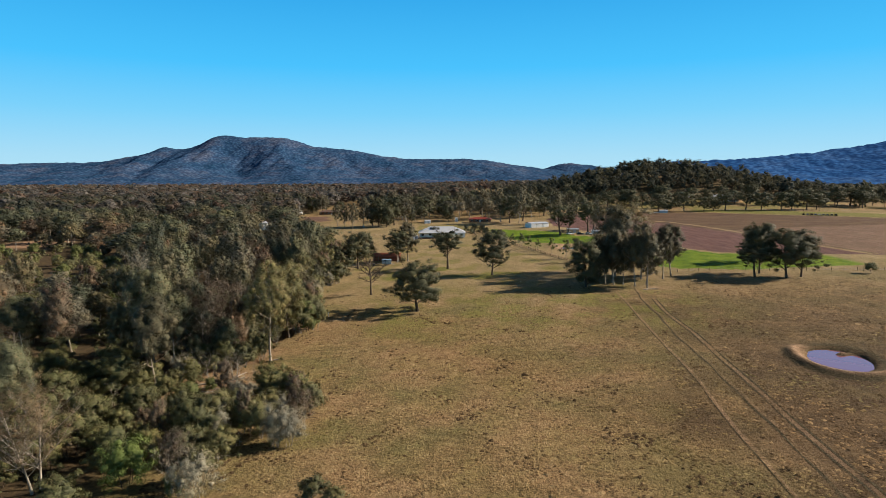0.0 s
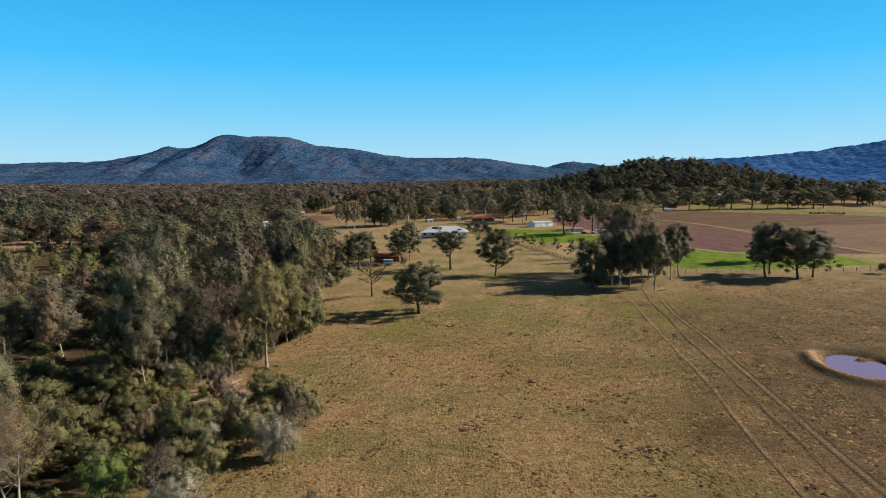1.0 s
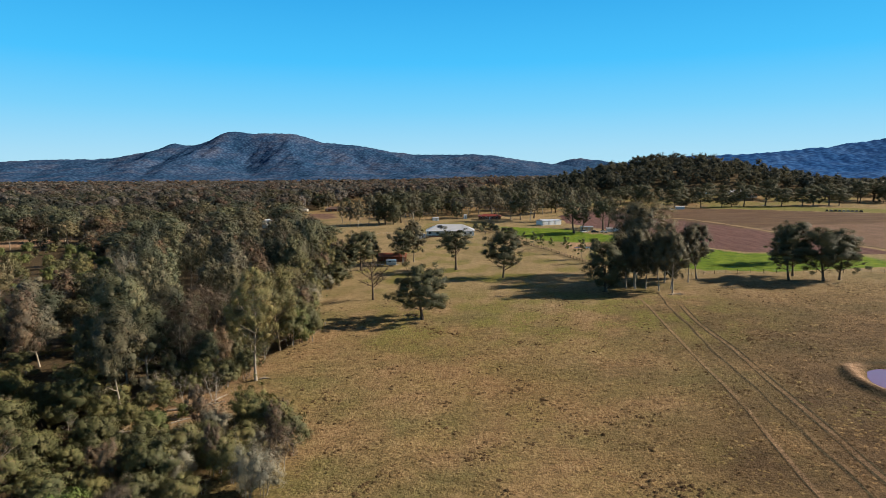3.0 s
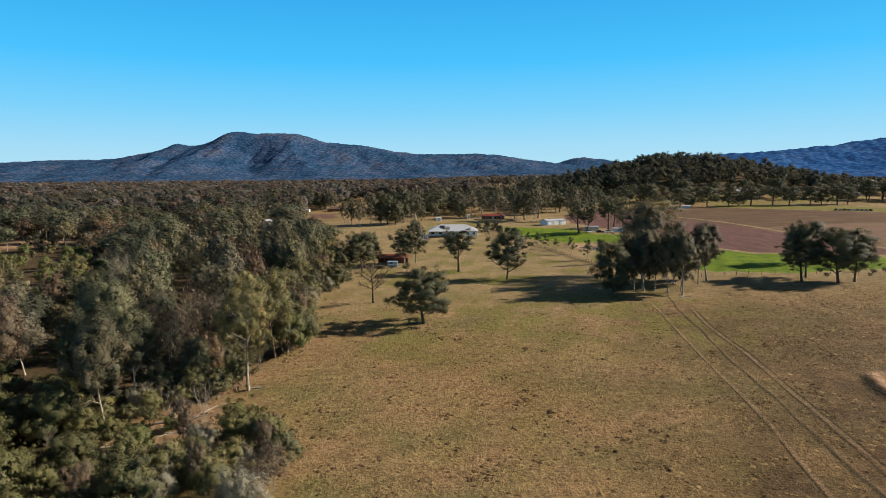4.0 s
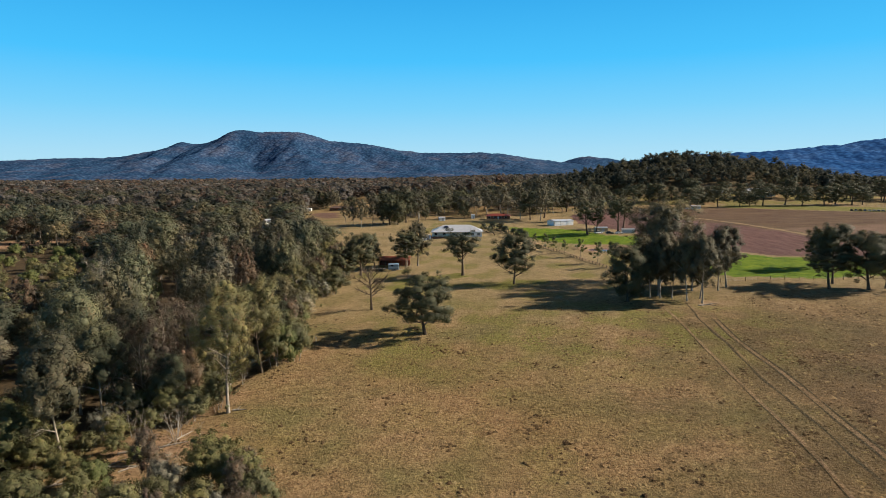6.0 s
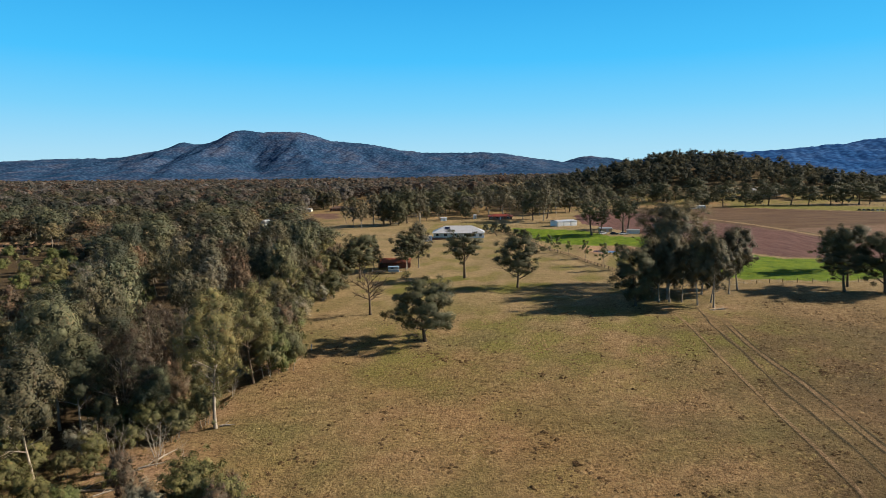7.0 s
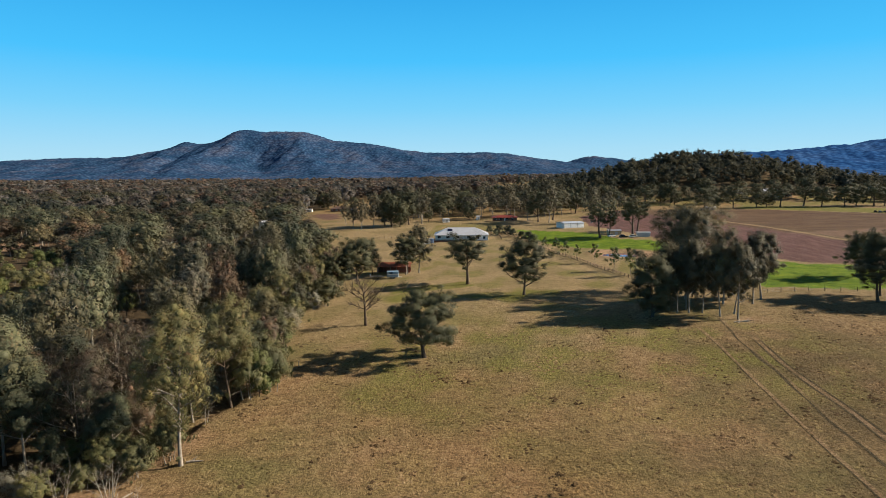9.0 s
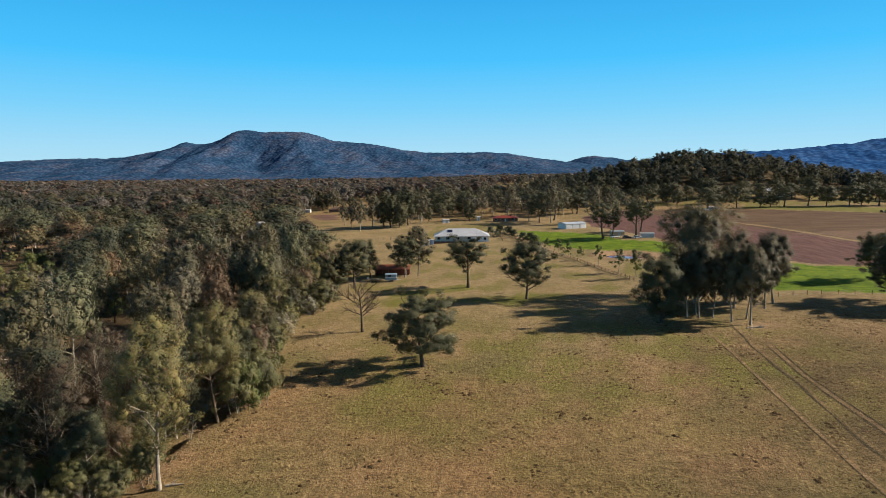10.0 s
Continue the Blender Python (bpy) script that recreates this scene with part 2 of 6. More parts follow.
def ground_mat():
    m, nt, b = nodes_of("paddock", 0.95)
    b.inputs["Specular IOR Level"].default_value = 0.1
    fine = noise_of(nt, 2.2, 8, 0.75)
    tuft = noise_of(nt, 0.55, 6, 0.7)
    patch = noise_of(nt, 0.045, 5, 0.6)
    wide = noise_of(nt, 0.012, 3, 0.5)
    dry = ramp(nt, tuft, [(0.25, (0.123, 0.079, 0.040)), (0.5, (0.217, 0.136, 0.070)), (0.8, (0.320, 0.212, 0.116))])
    lush = ramp(nt, tuft, [(0.25, (0.080, 0.071, 0.027)), (0.8, (0.168, 0.145, 0.058))])
    red = ramp(nt, tuft, [(0.25, (0.13, 0.068, 0.028)), (0.8, (0.28, 0.165, 0.075))])
    c = mix(nt, ramp(nt, patch, [(0.41, (0.1, 0.1, 0.1)), (0.61, (0.85, 0.85, 0.85))]), dry, lush)
    c = mix(nt, ramp(nt, wide, [(0.48, (0, 0, 0)), (0.66, (0.5, 0.5, 0.5))]), c, red)
    pale = ramp(nt, tuft, [(0.25, (0.164, 0.118, 0.062)), (0.8, (0.355, 0.270, 0.150))])
    c = mix(nt, calc(nt, "MULTIPLY", attr(nt, "pale"), ramp(nt, patch, [(0.35, (0.95, 0.95, 0.95)), (0.65, (0.35, 0.35, 0.35))])), c, pale)
    brown = ramp(nt, tuft, [(0.25, (0.046, 0.029, 0.015)), (0.8, (0.108, 0.068, 0.036))])
    c = mix(nt, calc(nt, "MULTIPLY", attr(nt, "brown"), ramp(nt, noise_of(nt, 0.09, 5, 0.65), [(0.36, (0.62, 0.62, 0.62)), (0.58, (1, 1, 1))])), c, brown)
    c = mix(nt, attr(nt, "fresh"), c, ramp(nt, fine, [(0.3, (0.088, 0.084, 0.019)), (0.75, (0.186, 0.170, 0.045))]))
    soil = ramp(nt, noise_of(nt, 0.4, 7, 0.7, "Object", (1, 0.16, 1)), [(0.3, (0.066, 0.034, 0.031)), (0.7, (0.158, 0.083, 0.074))])
    c = mix(nt, attr(nt, "soil"), c, soil)
    straw = ramp(nt, noise_of(nt, 0.12, 5, 0.6, "Object", (0.3, 1, 1)), [(0.35, (0.072, 0.040, 0.027)), (0.65, (0.122, 0.076, 0.044))])
    c = mix(nt, attr(nt, "straw"), c, straw)
    crop = ramp(nt, noise_of(nt, 0.25, 5, 0.6), [(0.3, (0.054, 0.094, 0.005)), (0.5, (0.096, 0.148, 0.008)), (0.7, (0.150, 0.188, 0.013))])
    c = mix(nt, attr(nt, "crop"), c, crop)
    litter = ramp(nt, tuft, [(0.3, (0.035, 0.025, 0.015)), (0.7, (0.095, 0.066, 0.035))])
    c = mix(nt, attr(nt, "litter"), c, litter)
    earth = ramp(nt, tuft, [(0.3, (0.18, 0.11, 0.065)), (0.7, (0.34, 0.217, 0.143))])
    c = mix(nt, attr(nt, "earth"), c, earth)
    # wet mud, and also shade painted beside the dam bank and the fence
    mud_shade = ramp(nt, fine, [(0.3, (0.03, 0.024, 0.014)), (0.7, (0.075, 0.058, 0.03))])
    c = mix(nt, attr(nt, "mud_shade"), c, mud_shade)
    c = mix(nt, 1.0, c, ramp(nt, fine, [(0.28, (0.5, 0.5, 0.5)), (0.5, (1, 1, 1)), (0.72, (1.38, 1.35, 1.3))]), "MULTIPLY")
    nt.links.new(c, b.inputs["Base Color"])
    hgt = calc(nt, "ADD", calc(nt, "MULTIPLY", fine, 0.5), tuft)
    bump(nt, b, hgt, 0.9, 0.4)
    return m


def paled(x, y):
    return ease(150, 240, y + 12 * waves(x, y, 50, 9)) * (1 - 0.8 * ease(470, 560, y))


def browned(x, y):
    return 0.78 * (1 + 0.9 * (1 - ease(80, 140, y))) * ease(16, 72, x + 14 * waves(x, y, 45, 6)) * (1 - 0.65 * ease(150, 205, y)) * (1 - ease(205, 250, y))


GROUND_MAT = ground_mat()


def build_ground():
    xs = np.concatenate([-np.geomspace(6500, 330, 40), np.arange(-300, -84, 5), np.arange(-80, 66, 1.4), np.arange(66.4, 93, 0.65), np.arange(93.7, 131, 1.4),
                         np.arange(132, 600, 5), np.geomspace(620, 6500, 40)])
    ys = np.concatenate([-np.geomspace(1500, 40, 16), np.arange(-20, 44, 6), np.arange(48, 101, 1.6), np.arange(101.5, 132, 0.65), np.arange(132.7, 340, 1.6), np.arange(342, 900, 5), np.geomspace(920, 4950, 45)])
    gx, gy = np.meshgrid(xs, ys)
    x, y = gx.ravel(), gy.ravel()
    z = land(x, y)
    me = from_arrays("ground", np.stack([x, y, z], 1), grid_faces(len(xs), len(ys)), GROUND_MAT, True)
    wob = 1.3 * waves(x, y, 11, 4)
    crop = inside(x + wob, y + wob, CROP)
    soil = inside(x + wob, y - wob, PLOUGH) & ~crop
    upper = (x - 150) * 0.97 + (y - 470) * 0.2 > 0
    spread(me, "pale", paled(x, y))
    spread(me, "brown", np.clip(browned(x, y), 0, 1))
    spread(me, "crop", crop)
    garden = inside(x, y, [(-124, 590), (-106, 556), (-98, 570), (-112, 640), (-138, 636)])
    spread(me, "soil", np.where(garden, 0.85, soil * np.where(upper, 0.7, 1.0)))
    spread(me, "straw", soil & upper & (y > 335 + 0.2 * x))
    litter = 1 - ease(-9, 1, x - wood_edge(y) + 3 * waves(x, y, 17, 2))
    litter = np.maximum(litter, 0.9 * ease(9, 14, z) * (x > 60) * (y > 640) * (y < 1000))
    spread(me, "litter", litter * (y < 1700) * (y > 30))
    r1 = 7.0 * np.hypot(((x - DAM[0]) * 0.955 - (y - DAM[1]) * 0.296) / 6.0, ((x - DAM[0]) * 0.296 + (y - DAM[1]) * 0.955) / 8.6)
    r2 = np.hypot(x - POND[0], y - POND[1])
    earth = np.exp(-((r1 - 8.9) / 1.5) ** 2) * ease(-3, 3, (DAM[0] - x) * 0.9 + (DAM[1] - y) * 0.4 + 1.5) + 0.9 * np.exp(-((x - 82.2) / 1.6) ** 2 - ((y - 119.6) / 1.1) ** 2) + np.exp(-((r2 - 11) / 3.2) ** 2)
    earth = earth + (1 - ease(0, 7, np.hypot((x - 71) / 1.3, y - 197))) * 0.7
    bank = np.exp(-((x + 40.5) / 3.0) ** 2) * ease(120, 130, y) * (1 - ease(160, 170, y))
    clear = 0.8 * (1 - ease(3, 9, np.hypot(x + 43, (y - 113) * 0.8)))
    clear = clear + 1 - ease(12, 26, np.hypot(x + 258, (y - 398) * 0.8))
    spread(me, "earth", np.clip(earth + 0.55 * bank + clear, 0, 1))
    # ring at 11.2 paints the bank's shaded outer slope; the rest is mud
    mud_shade = np.exp(-((r1 - 8.1) / 0.9) ** 2) * ease(-3, 2, x - DAM[0]) * 0.9 + np.exp(-((r1 - 11.2) / 0.9) ** 2) * ease(1, 4, (DAM[0] - x) * 0.9 + (DAM[1] - y) * 0.5) + (r1 < 6.8) * 0.5
    spread(me, "mud_shade", np.clip(mud_shade, 0, 1))
    lush = 0.9 * (1 - ease(2, 8, np.abs(y - 236 - 4 * waves(x, y, 40, 3)))) * ease(-30, -10, x) * (1 - ease(22, 40, x))
    lush = lush + 1.1 * inside(x, y, [(-22, 250), (4, 262), (6, 252), (-20, 243)]) + 0.7 * inside(x, y, [(57, 265), (70, 262), (80, 290), (66, 296)])
    lush = lush + 0.8 * inside(x, y, [(-20, 398), (40, 402), (30, 470), (-12, 470)]) * (waves(x, y, 35, 5) > -0.2)
    lush = lush + 1.3 * inside(x, y, [(222, 545), (300, 482), (420, 384), (600, 250), (640, 330), (440, 440), (330, 530), (240, 575)])
    lush = lush + 0.8 * inside(x, y, [(120, 600), (330, 560), (420, 640), (230, 800), (110, 760)]) * (waves(x, y, 90, 6) > -0.25)
    lush = lush + 0.95 * ease(-0.4, 0.45, waves(x, y, 26, 4)) * (1 - ease(12, 46, np.abs(y - 176))) * ease(-34, -10, x) * (1 - ease(60, 90, x))
    lush = lush + 0.28 * ease(0.05, 0.5, waves(x, y, 33, 7)) * ease(60, 80, y) * (1 - ease(150, 180, y)) * ease(-36, -26, x) * (1 - ease(30, 60, x))
    lush = lush + 0.8 * ease(0.0, 0.5, waves(x, y, 30, 8)) * ease(205, 225, y) * (1 - ease(330, 360, y)) * (1 - ease(48, 56, x))
    spread(me, "fresh", np.clip(lush * 0.75, 0, 1))
    return tagged(new("ground", me), "dry tan and olive grazed paddock land with bare patches", "ground", kind="structure")


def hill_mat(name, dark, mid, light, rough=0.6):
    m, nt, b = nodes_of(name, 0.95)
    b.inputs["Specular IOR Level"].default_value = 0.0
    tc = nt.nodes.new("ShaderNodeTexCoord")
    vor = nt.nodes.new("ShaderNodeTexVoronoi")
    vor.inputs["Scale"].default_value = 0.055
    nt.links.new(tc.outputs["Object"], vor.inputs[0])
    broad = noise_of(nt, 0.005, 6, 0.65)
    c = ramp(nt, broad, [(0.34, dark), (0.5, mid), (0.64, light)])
    # cell rims go darker and bluer: shade between crowns, put into the colour
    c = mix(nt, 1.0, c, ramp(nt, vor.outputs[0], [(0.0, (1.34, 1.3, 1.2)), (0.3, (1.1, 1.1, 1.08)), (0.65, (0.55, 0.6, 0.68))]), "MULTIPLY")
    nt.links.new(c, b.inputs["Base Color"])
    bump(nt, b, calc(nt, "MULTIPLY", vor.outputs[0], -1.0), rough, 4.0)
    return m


def build_hills():
    """Wooded ranges on the skyline."""
    # the strong blue in these forest colours is distance haze put into them
    west = hill_mat("hazed_gum_forest", (0.020, 0.055, 0.114), (0.036, 0.072, 0.142), (0.070, 0.088, 0.142))
    east = hill_mat("hazed_ridge_forest", (0.020, 0.072, 0.205), (0.030, 0.090, 0.238), (0.048, 0.112, 0.262), 0.2)

    def ridge(name, x0, x1, yc, front, rear, bumps, label, step, seed, m, folds=((), ()), deep=0.0):
        """A range: bumps give its skyline, folds the bearings (x over y) of crests and valleys at the skyline and at the foot."""
        xs, ys = np.arange(x0, x1, step), np.arange(yc - front, yc + rear, step * 1.2)
        gx, gy = np.meshgrid(xs, ys)
        x, y = gx.ravel(), gy.ravel()
        top = sum(h * np.exp(-((x - c) / w) ** 2) for c, w, h in bumps)
        d = np.clip(np.where(y < yc, (yc - y) / front, (y - yc) / rear), 0, 1)
        z = top * (1 - d) ** (1.25 + 0.15 * waves(x, y, 1500, seed))
        if deep:
            bearing = x / y + 0.008 * waves(x, y, 700, seed + 1) + 0.004 * waves(x, y, 260, seed + 4)
            at_top, at_foot = (np.array(f) for f in folds[:2])
            floor = np.array(folds[2])
            hollow = np.zeros(len(x))
            for k in range(len(ys)):
                row = slice(k * len(xs), (k + 1) * len(xs))
                hollow[row] = np.interp(bearing[row], at_top + (at_foot - at_top) * d[row][0], floor)
            z = z * (1 - deep * hollow * ease(0.02, 0.45, d))
        gully = np.abs(waves(x, y * 0.35, 420, seed + 5)) * 0.7 + np.abs(waves(x, y * 0.5, 170, seed + 9)) * 0.3
        z = z * (1 - 0.16 * ease(0.03, 0.3, d) * (0.75 - gully))
        z = z + 4.0 * waves(x, y, 130, seed + 2) * (z > 10) + 2
        rng = np.random.default_rng(seed)
        z = z + rng.uniform(-1.1, 1.7, len(z)) * (z > 8)
        me = from_arrays(name, np.stack([x, y, z], 1), grid_faces(len(xs), len(ys)), m, True)
        return tagged(new(name, me), label, "hill", kind="structure")

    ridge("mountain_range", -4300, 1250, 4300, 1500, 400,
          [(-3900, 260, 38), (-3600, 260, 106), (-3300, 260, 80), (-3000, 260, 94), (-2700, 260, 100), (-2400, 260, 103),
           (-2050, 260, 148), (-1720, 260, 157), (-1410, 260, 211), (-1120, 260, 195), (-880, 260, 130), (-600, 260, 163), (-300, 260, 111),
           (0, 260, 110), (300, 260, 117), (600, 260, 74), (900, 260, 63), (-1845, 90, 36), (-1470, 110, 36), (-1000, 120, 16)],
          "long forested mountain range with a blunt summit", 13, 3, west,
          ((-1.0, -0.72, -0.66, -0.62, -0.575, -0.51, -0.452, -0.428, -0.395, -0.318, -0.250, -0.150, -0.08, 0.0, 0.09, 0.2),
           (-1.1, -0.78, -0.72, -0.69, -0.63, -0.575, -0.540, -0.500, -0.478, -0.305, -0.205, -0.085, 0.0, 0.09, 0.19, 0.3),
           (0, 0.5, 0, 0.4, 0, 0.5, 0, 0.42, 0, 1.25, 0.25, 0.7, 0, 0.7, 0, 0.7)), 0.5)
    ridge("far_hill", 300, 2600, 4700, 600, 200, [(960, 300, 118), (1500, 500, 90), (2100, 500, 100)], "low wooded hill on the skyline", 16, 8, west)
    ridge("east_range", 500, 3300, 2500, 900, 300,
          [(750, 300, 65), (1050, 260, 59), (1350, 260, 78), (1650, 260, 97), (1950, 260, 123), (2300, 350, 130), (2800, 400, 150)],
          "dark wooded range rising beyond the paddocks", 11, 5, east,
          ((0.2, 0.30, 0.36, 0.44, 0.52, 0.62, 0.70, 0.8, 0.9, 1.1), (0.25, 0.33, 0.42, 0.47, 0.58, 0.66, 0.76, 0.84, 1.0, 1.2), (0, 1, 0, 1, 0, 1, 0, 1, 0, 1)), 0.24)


# ---- trees ----
def tube(verts, faces, pts, radii, sides=6):
    base = len(verts)
    pts = [Vector(p) for p in pts]
    for i, (p, r) in enumerate(zip(pts, radii)):
        way = (pts[min(i + 1, len(pts) - 1)] - pts[max(i - 1, 0)]).normalized()
        u = way.orthogonal().normalized()
        v = way.cross(u)
        for k in range(sides):
            a = 6.2832 * k / sides
            verts.append(p + r * (math.cos(a) * u + math.sin(a) * v))
    for i in range(len(pts) - 1):
        for k in range(sides):
            a, b2 = base + i * sides + k, base + i * sides + (k + 1) % sides
            faces.append((a, b2, b2 + sides, a + sides))


PHI = (1 + 5 ** 0.5) / 2
ICO_V = np.array([(a * i, b * j, c * k) for i in (-1, 1) for j in (-1, 1) for k in (-1, 1) for a, b, c in ((0, 1, PHI), (1, PHI, 0), (PHI, 0, 1))])
ICO_V = np.unique(np.round(ICO_V, 6), axis=0)
ICO_V = ICO_V[np.array([sum(abs(v) > 1e-6) == 2 for v in ICO_V])] / math.hypot(1, PHI)
near_pairs = np.linalg.norm(ICO_V[:, None] - ICO_V[None], axis=2) < 1.1
ICO_F = np.array([(i, j, k) for i in range(12) for j in range(i + 1, 12) for k in range(j + 1, 12) if near_pairs[i, j] and near_pairs[j, k] and near_pairs[i, k]])
turned = np.einsum("ij,ij->i", np.cross(ICO_V[ICO_F[:, 1]] - ICO_V[ICO_F[:, 0]], ICO_V[ICO_F[:, 2]] - ICO_V[ICO_F[:, 0]]), ICO_V[ICO_F].mean(1)) < 0
ICO_F[turned] = ICO_F[turned][:, ::-1]


def blobs(rng, centres, radii, flat=0.8, rough=0.3):
    """Uneven dark masses of inner foliage, one round each centre."""
    n = len(centres)
    v = centres[:, None] + ICO_V[None] * radii[:, None, None] * rng.uniform(1 - rough, 1 + rough * 0.6, (n, 12, 1)) * np.array([1, 1, flat])
    f = ICO_F[None] + (np.arange(n) * 12)[:, None, None]
    return v.reshape(-1, 3), f.reshape(-1, 3)


def bough(rng, start, way, length, droop, n=4, wob=0.12):
    pts, p, d = [Vector(start)], Vector(start), Vector(way).normalized()
    for i in range(n):
        d = (d + Vector(rng.uniform(-wob, wob, 3)) + Vector((0, 0, droop))).normalized()
        p = p + d * (length / n)
        pts.append(p)
    return pts


def foliage(rng, cen, size, mid, count, flat, subs=7, tuft=0.6, least=2):
    """Leaves gathered in tufts round the shell of each lobe: their places, long axes and side axes."""
    n = len(cen)
    ds = rng.normal(size=(n, subs, 3)) + np.array([0, 0, 0.3])
    ds /= np.linalg.norm(ds, axis=2)[..., None]
    squash = np.array([1, 1, flat])
    tc = (cen[:, None] + ds * (size * 0.55)[:, None, None] * rng.uniform(0.7, 1.2, (n, subs, 1)) * squash).reshape(-1, 3)
    tr = (np.repeat(size, subs) * tuft * rng.uniform(0.6, 1.3, n * subs))
    counts = np.maximum(least, count * tr ** 2 / (tr ** 2).sum() + rng.uniform(0, 1, n * subs)).astype(int)
    c, r, lobe_way = np.repeat(tc, counts, 0), np.repeat(tr, counts), np.repeat(ds.reshape(-1, 3), counts, 0)
    d = rng.normal(size=c.shape)
    d /= np.linalg.norm(d, axis=1)[:, None]
    stray = 1 + 0.55 * (rng.uniform(size=len(c)) < 0.16) * rng.uniform(size=len(c))
    pos = c + d * (r * stray * rng.uniform(0.5, 1.1, len(c)))[:, None] * squash
    out = pos - mid
    out /= np.linalg.norm(out, axis=1)[:, None] + 1e-6
    nrm = d * 0.3 + lobe_way * 0.28 + out * 0.66 + rng.normal(size=d.shape) * 0.14 + np.array([0, 0, 0.1])
    nrm /= np.linalg.norm(nrm, axis=1)[:, None]
    return pos, nrm


def tree_meshes(name, seed, height, spread_r, bare, limbs, leaves, leaf_mat_, bark_mat, leaf=0.42, clump=0.24, thick=0.018, shape="round", twigs=3,
                fill=0.7, stems=1, lobes=18, core=0.43, flat=0.75, hang=0.25, lobe=(0.24, 0.38)):
    """Trunk with limbs, and a crown of leaf clumps at the ends of the limbs."""
    rng = np.random.default_rng(seed)
    v, f, tips = [], [], []
    for s in range(stems):
        off = Vector((rng.uniform(-1, 1), rng.uniform(-1, 1), 0)) * (0.0 if stems == 1 else spread_r * 0.22)
        lean = Vector((rng.uniform(-0.1, 0.1), rng.uniform(-0.1, 0.1), 1)) + off * (0.5 / max(0.1, height * 0.25))
        hh = height * (0.8 if shape != "spire" else 0.93) * rng.uniform(0.85, 1.0 if stems > 1 else 1.0001)
        trunk = bough(rng, off + Vector((0, 0, -0.4)), lean, hh, 0.05, 7, 0.06)
        r0 = height * thick / math.sqrt(stems)
        tube(v, f, trunk, [r0 * (1.35 if i == 0 else 1) * (1 - 0.8 * i / 7) for i in range(8)], 7 if stems == 1 else 5)
        tips.append((trunk[-1], 1.0))
        for k in range(limbs):
            fr = bare + (0.97 - bare) * (k + rng.uniform(0.1, 0.9)) / limbs
            i = min(6, int(fr * 7))
            start = trunk[i].lerp(trunk[i + 1], fr * 7 - i)
            q = (fr - bare) / (1 - bare)
            prof = {"round": 0.55 + 0.75 * math.sin(math.pi * min(1, 0.18 + 0.75 * q)) - 0.25 * q, "spire": 1.05 - 0.75 * q,
                    "umbrella": 0.6 + 0.5 * math.sin(math.pi * (0.15 + 0.6 * q)), "low": 1.15 - 0.45 * q}[shape]
            az = k * 2.399 + rng.uniform(-0.5, 0.5) + s * 1.7
            up = {"round": 0.35 + 0.6 * q, "spire": 0.25 + 0.3 * q, "umbrella": 0.75 + 0.2 * q, "low": 0.25 + 0.7 * q}[shape]
            ln = spread_r * prof * rng.uniform(0.72, 1.08)
            way = Vector((math.cos(az), math.sin(az), up))
            pts = bough(rng, start, way, ln, 0.03, 4, 0.16)
            rr = r0 * (1 - 0.75 * fr) * 0.55
            tube(v, f, pts, [rr * (1 - 0.75 * j / 4) for j in range(5)], 4 if stems == 1 else 3)
            tips.append((pts[-1], 0.95))
            tips.append((pts[-2], 0.7))
            for w in range(twigs):
                j = 1 + w % 3
                d2 = (pts[j + 1] - pts[j]).normalized() + Vector(rng.uniform(-0.8, 0.8, 3)) + Vector((0, 0, 0.2))
                sub = bough(rng, pts[j], d2, ln * rng.uniform(0.3, 0.5), 0.02, 2, 0.2)
                tube(v, f, sub, [rr * 0.5, rr * 0.3, rr * 0.1], 3)
                tips.append((sub[-1], 0.8))
    wood = np.array([tuple(p) for p in v])
    crown_me = None
    top, reach = wood[:, 2].max(), np.percentile(np.hypot(wood[:, 0], wood[:, 1]), 99)
    if leaves:
        balls = [(tuple(p), w * spread_r * clump * rng.uniform(0.6, 1.1)) for p, w in tips if rng.uniform() < fill]
        for i in range(lobes):
            q = (i + rng.uniform(0.2, 0.8)) / lobes
            prof = {"round": math.sin(math.pi * (0.2 + 0.68 * q)) ** 0.7, "spire": 1.0 - 0.82 * q, "umbrella": math.sin(math.pi * (0.3 + 0.55 * q)), "low": 1 - 0.55 * q * q}[shape]
            az = i * 2.399 + rng.uniform(-0.6, 0.6)
            rr = spread_r * prof * rng.uniform(0.35, 0.82)
            low = bare + {"round": 0.05, "spire": 0.06, "umbrella": 0.14, "low": 0.1}[shape]
            balls.append(((rr * math.cos(az), rr * math.sin(az), height * (low + (0.86 - low) * q)), spread_r * rng.uniform(*lobe) * (0.75 if shape == "spire" else 1)))
        cen, size = np.array([c for c, _ in balls]), np.array([r for _, r in balls])
        mid = np.array([cen[:, 0].mean(), cen[:, 1].mean(), np.average(cen[:, 2], weights=size) - 0.12 * spread_r])
        pos, nrm = foliage(rng, cen, size, mid, leaves, flat)
        ax = np.cross(nrm, rng.normal(size=nrm.shape)) + np.array([0, 0, -hang])
        ax -= nrm * (ax * nrm).sum(1)[:, None]
        ax /= np.linalg.norm(ax, axis=1)[:, None]
        side = np.cross(nrm, ax)
        ln = (leaf * rng.uniform(0.65, 1.4, len(pos)))[:, None]
        wd = ln * rng.uniform(0.3, 0.6, (len(pos), 1))
        top, reach = np.percentile(pos[:, 2], 99.7), np.percentile(np.hypot(pos[:, 0], pos[:, 1]), 97)
        pos = pos * np.array([spread_r / reach, spread_r / reach, height / top])
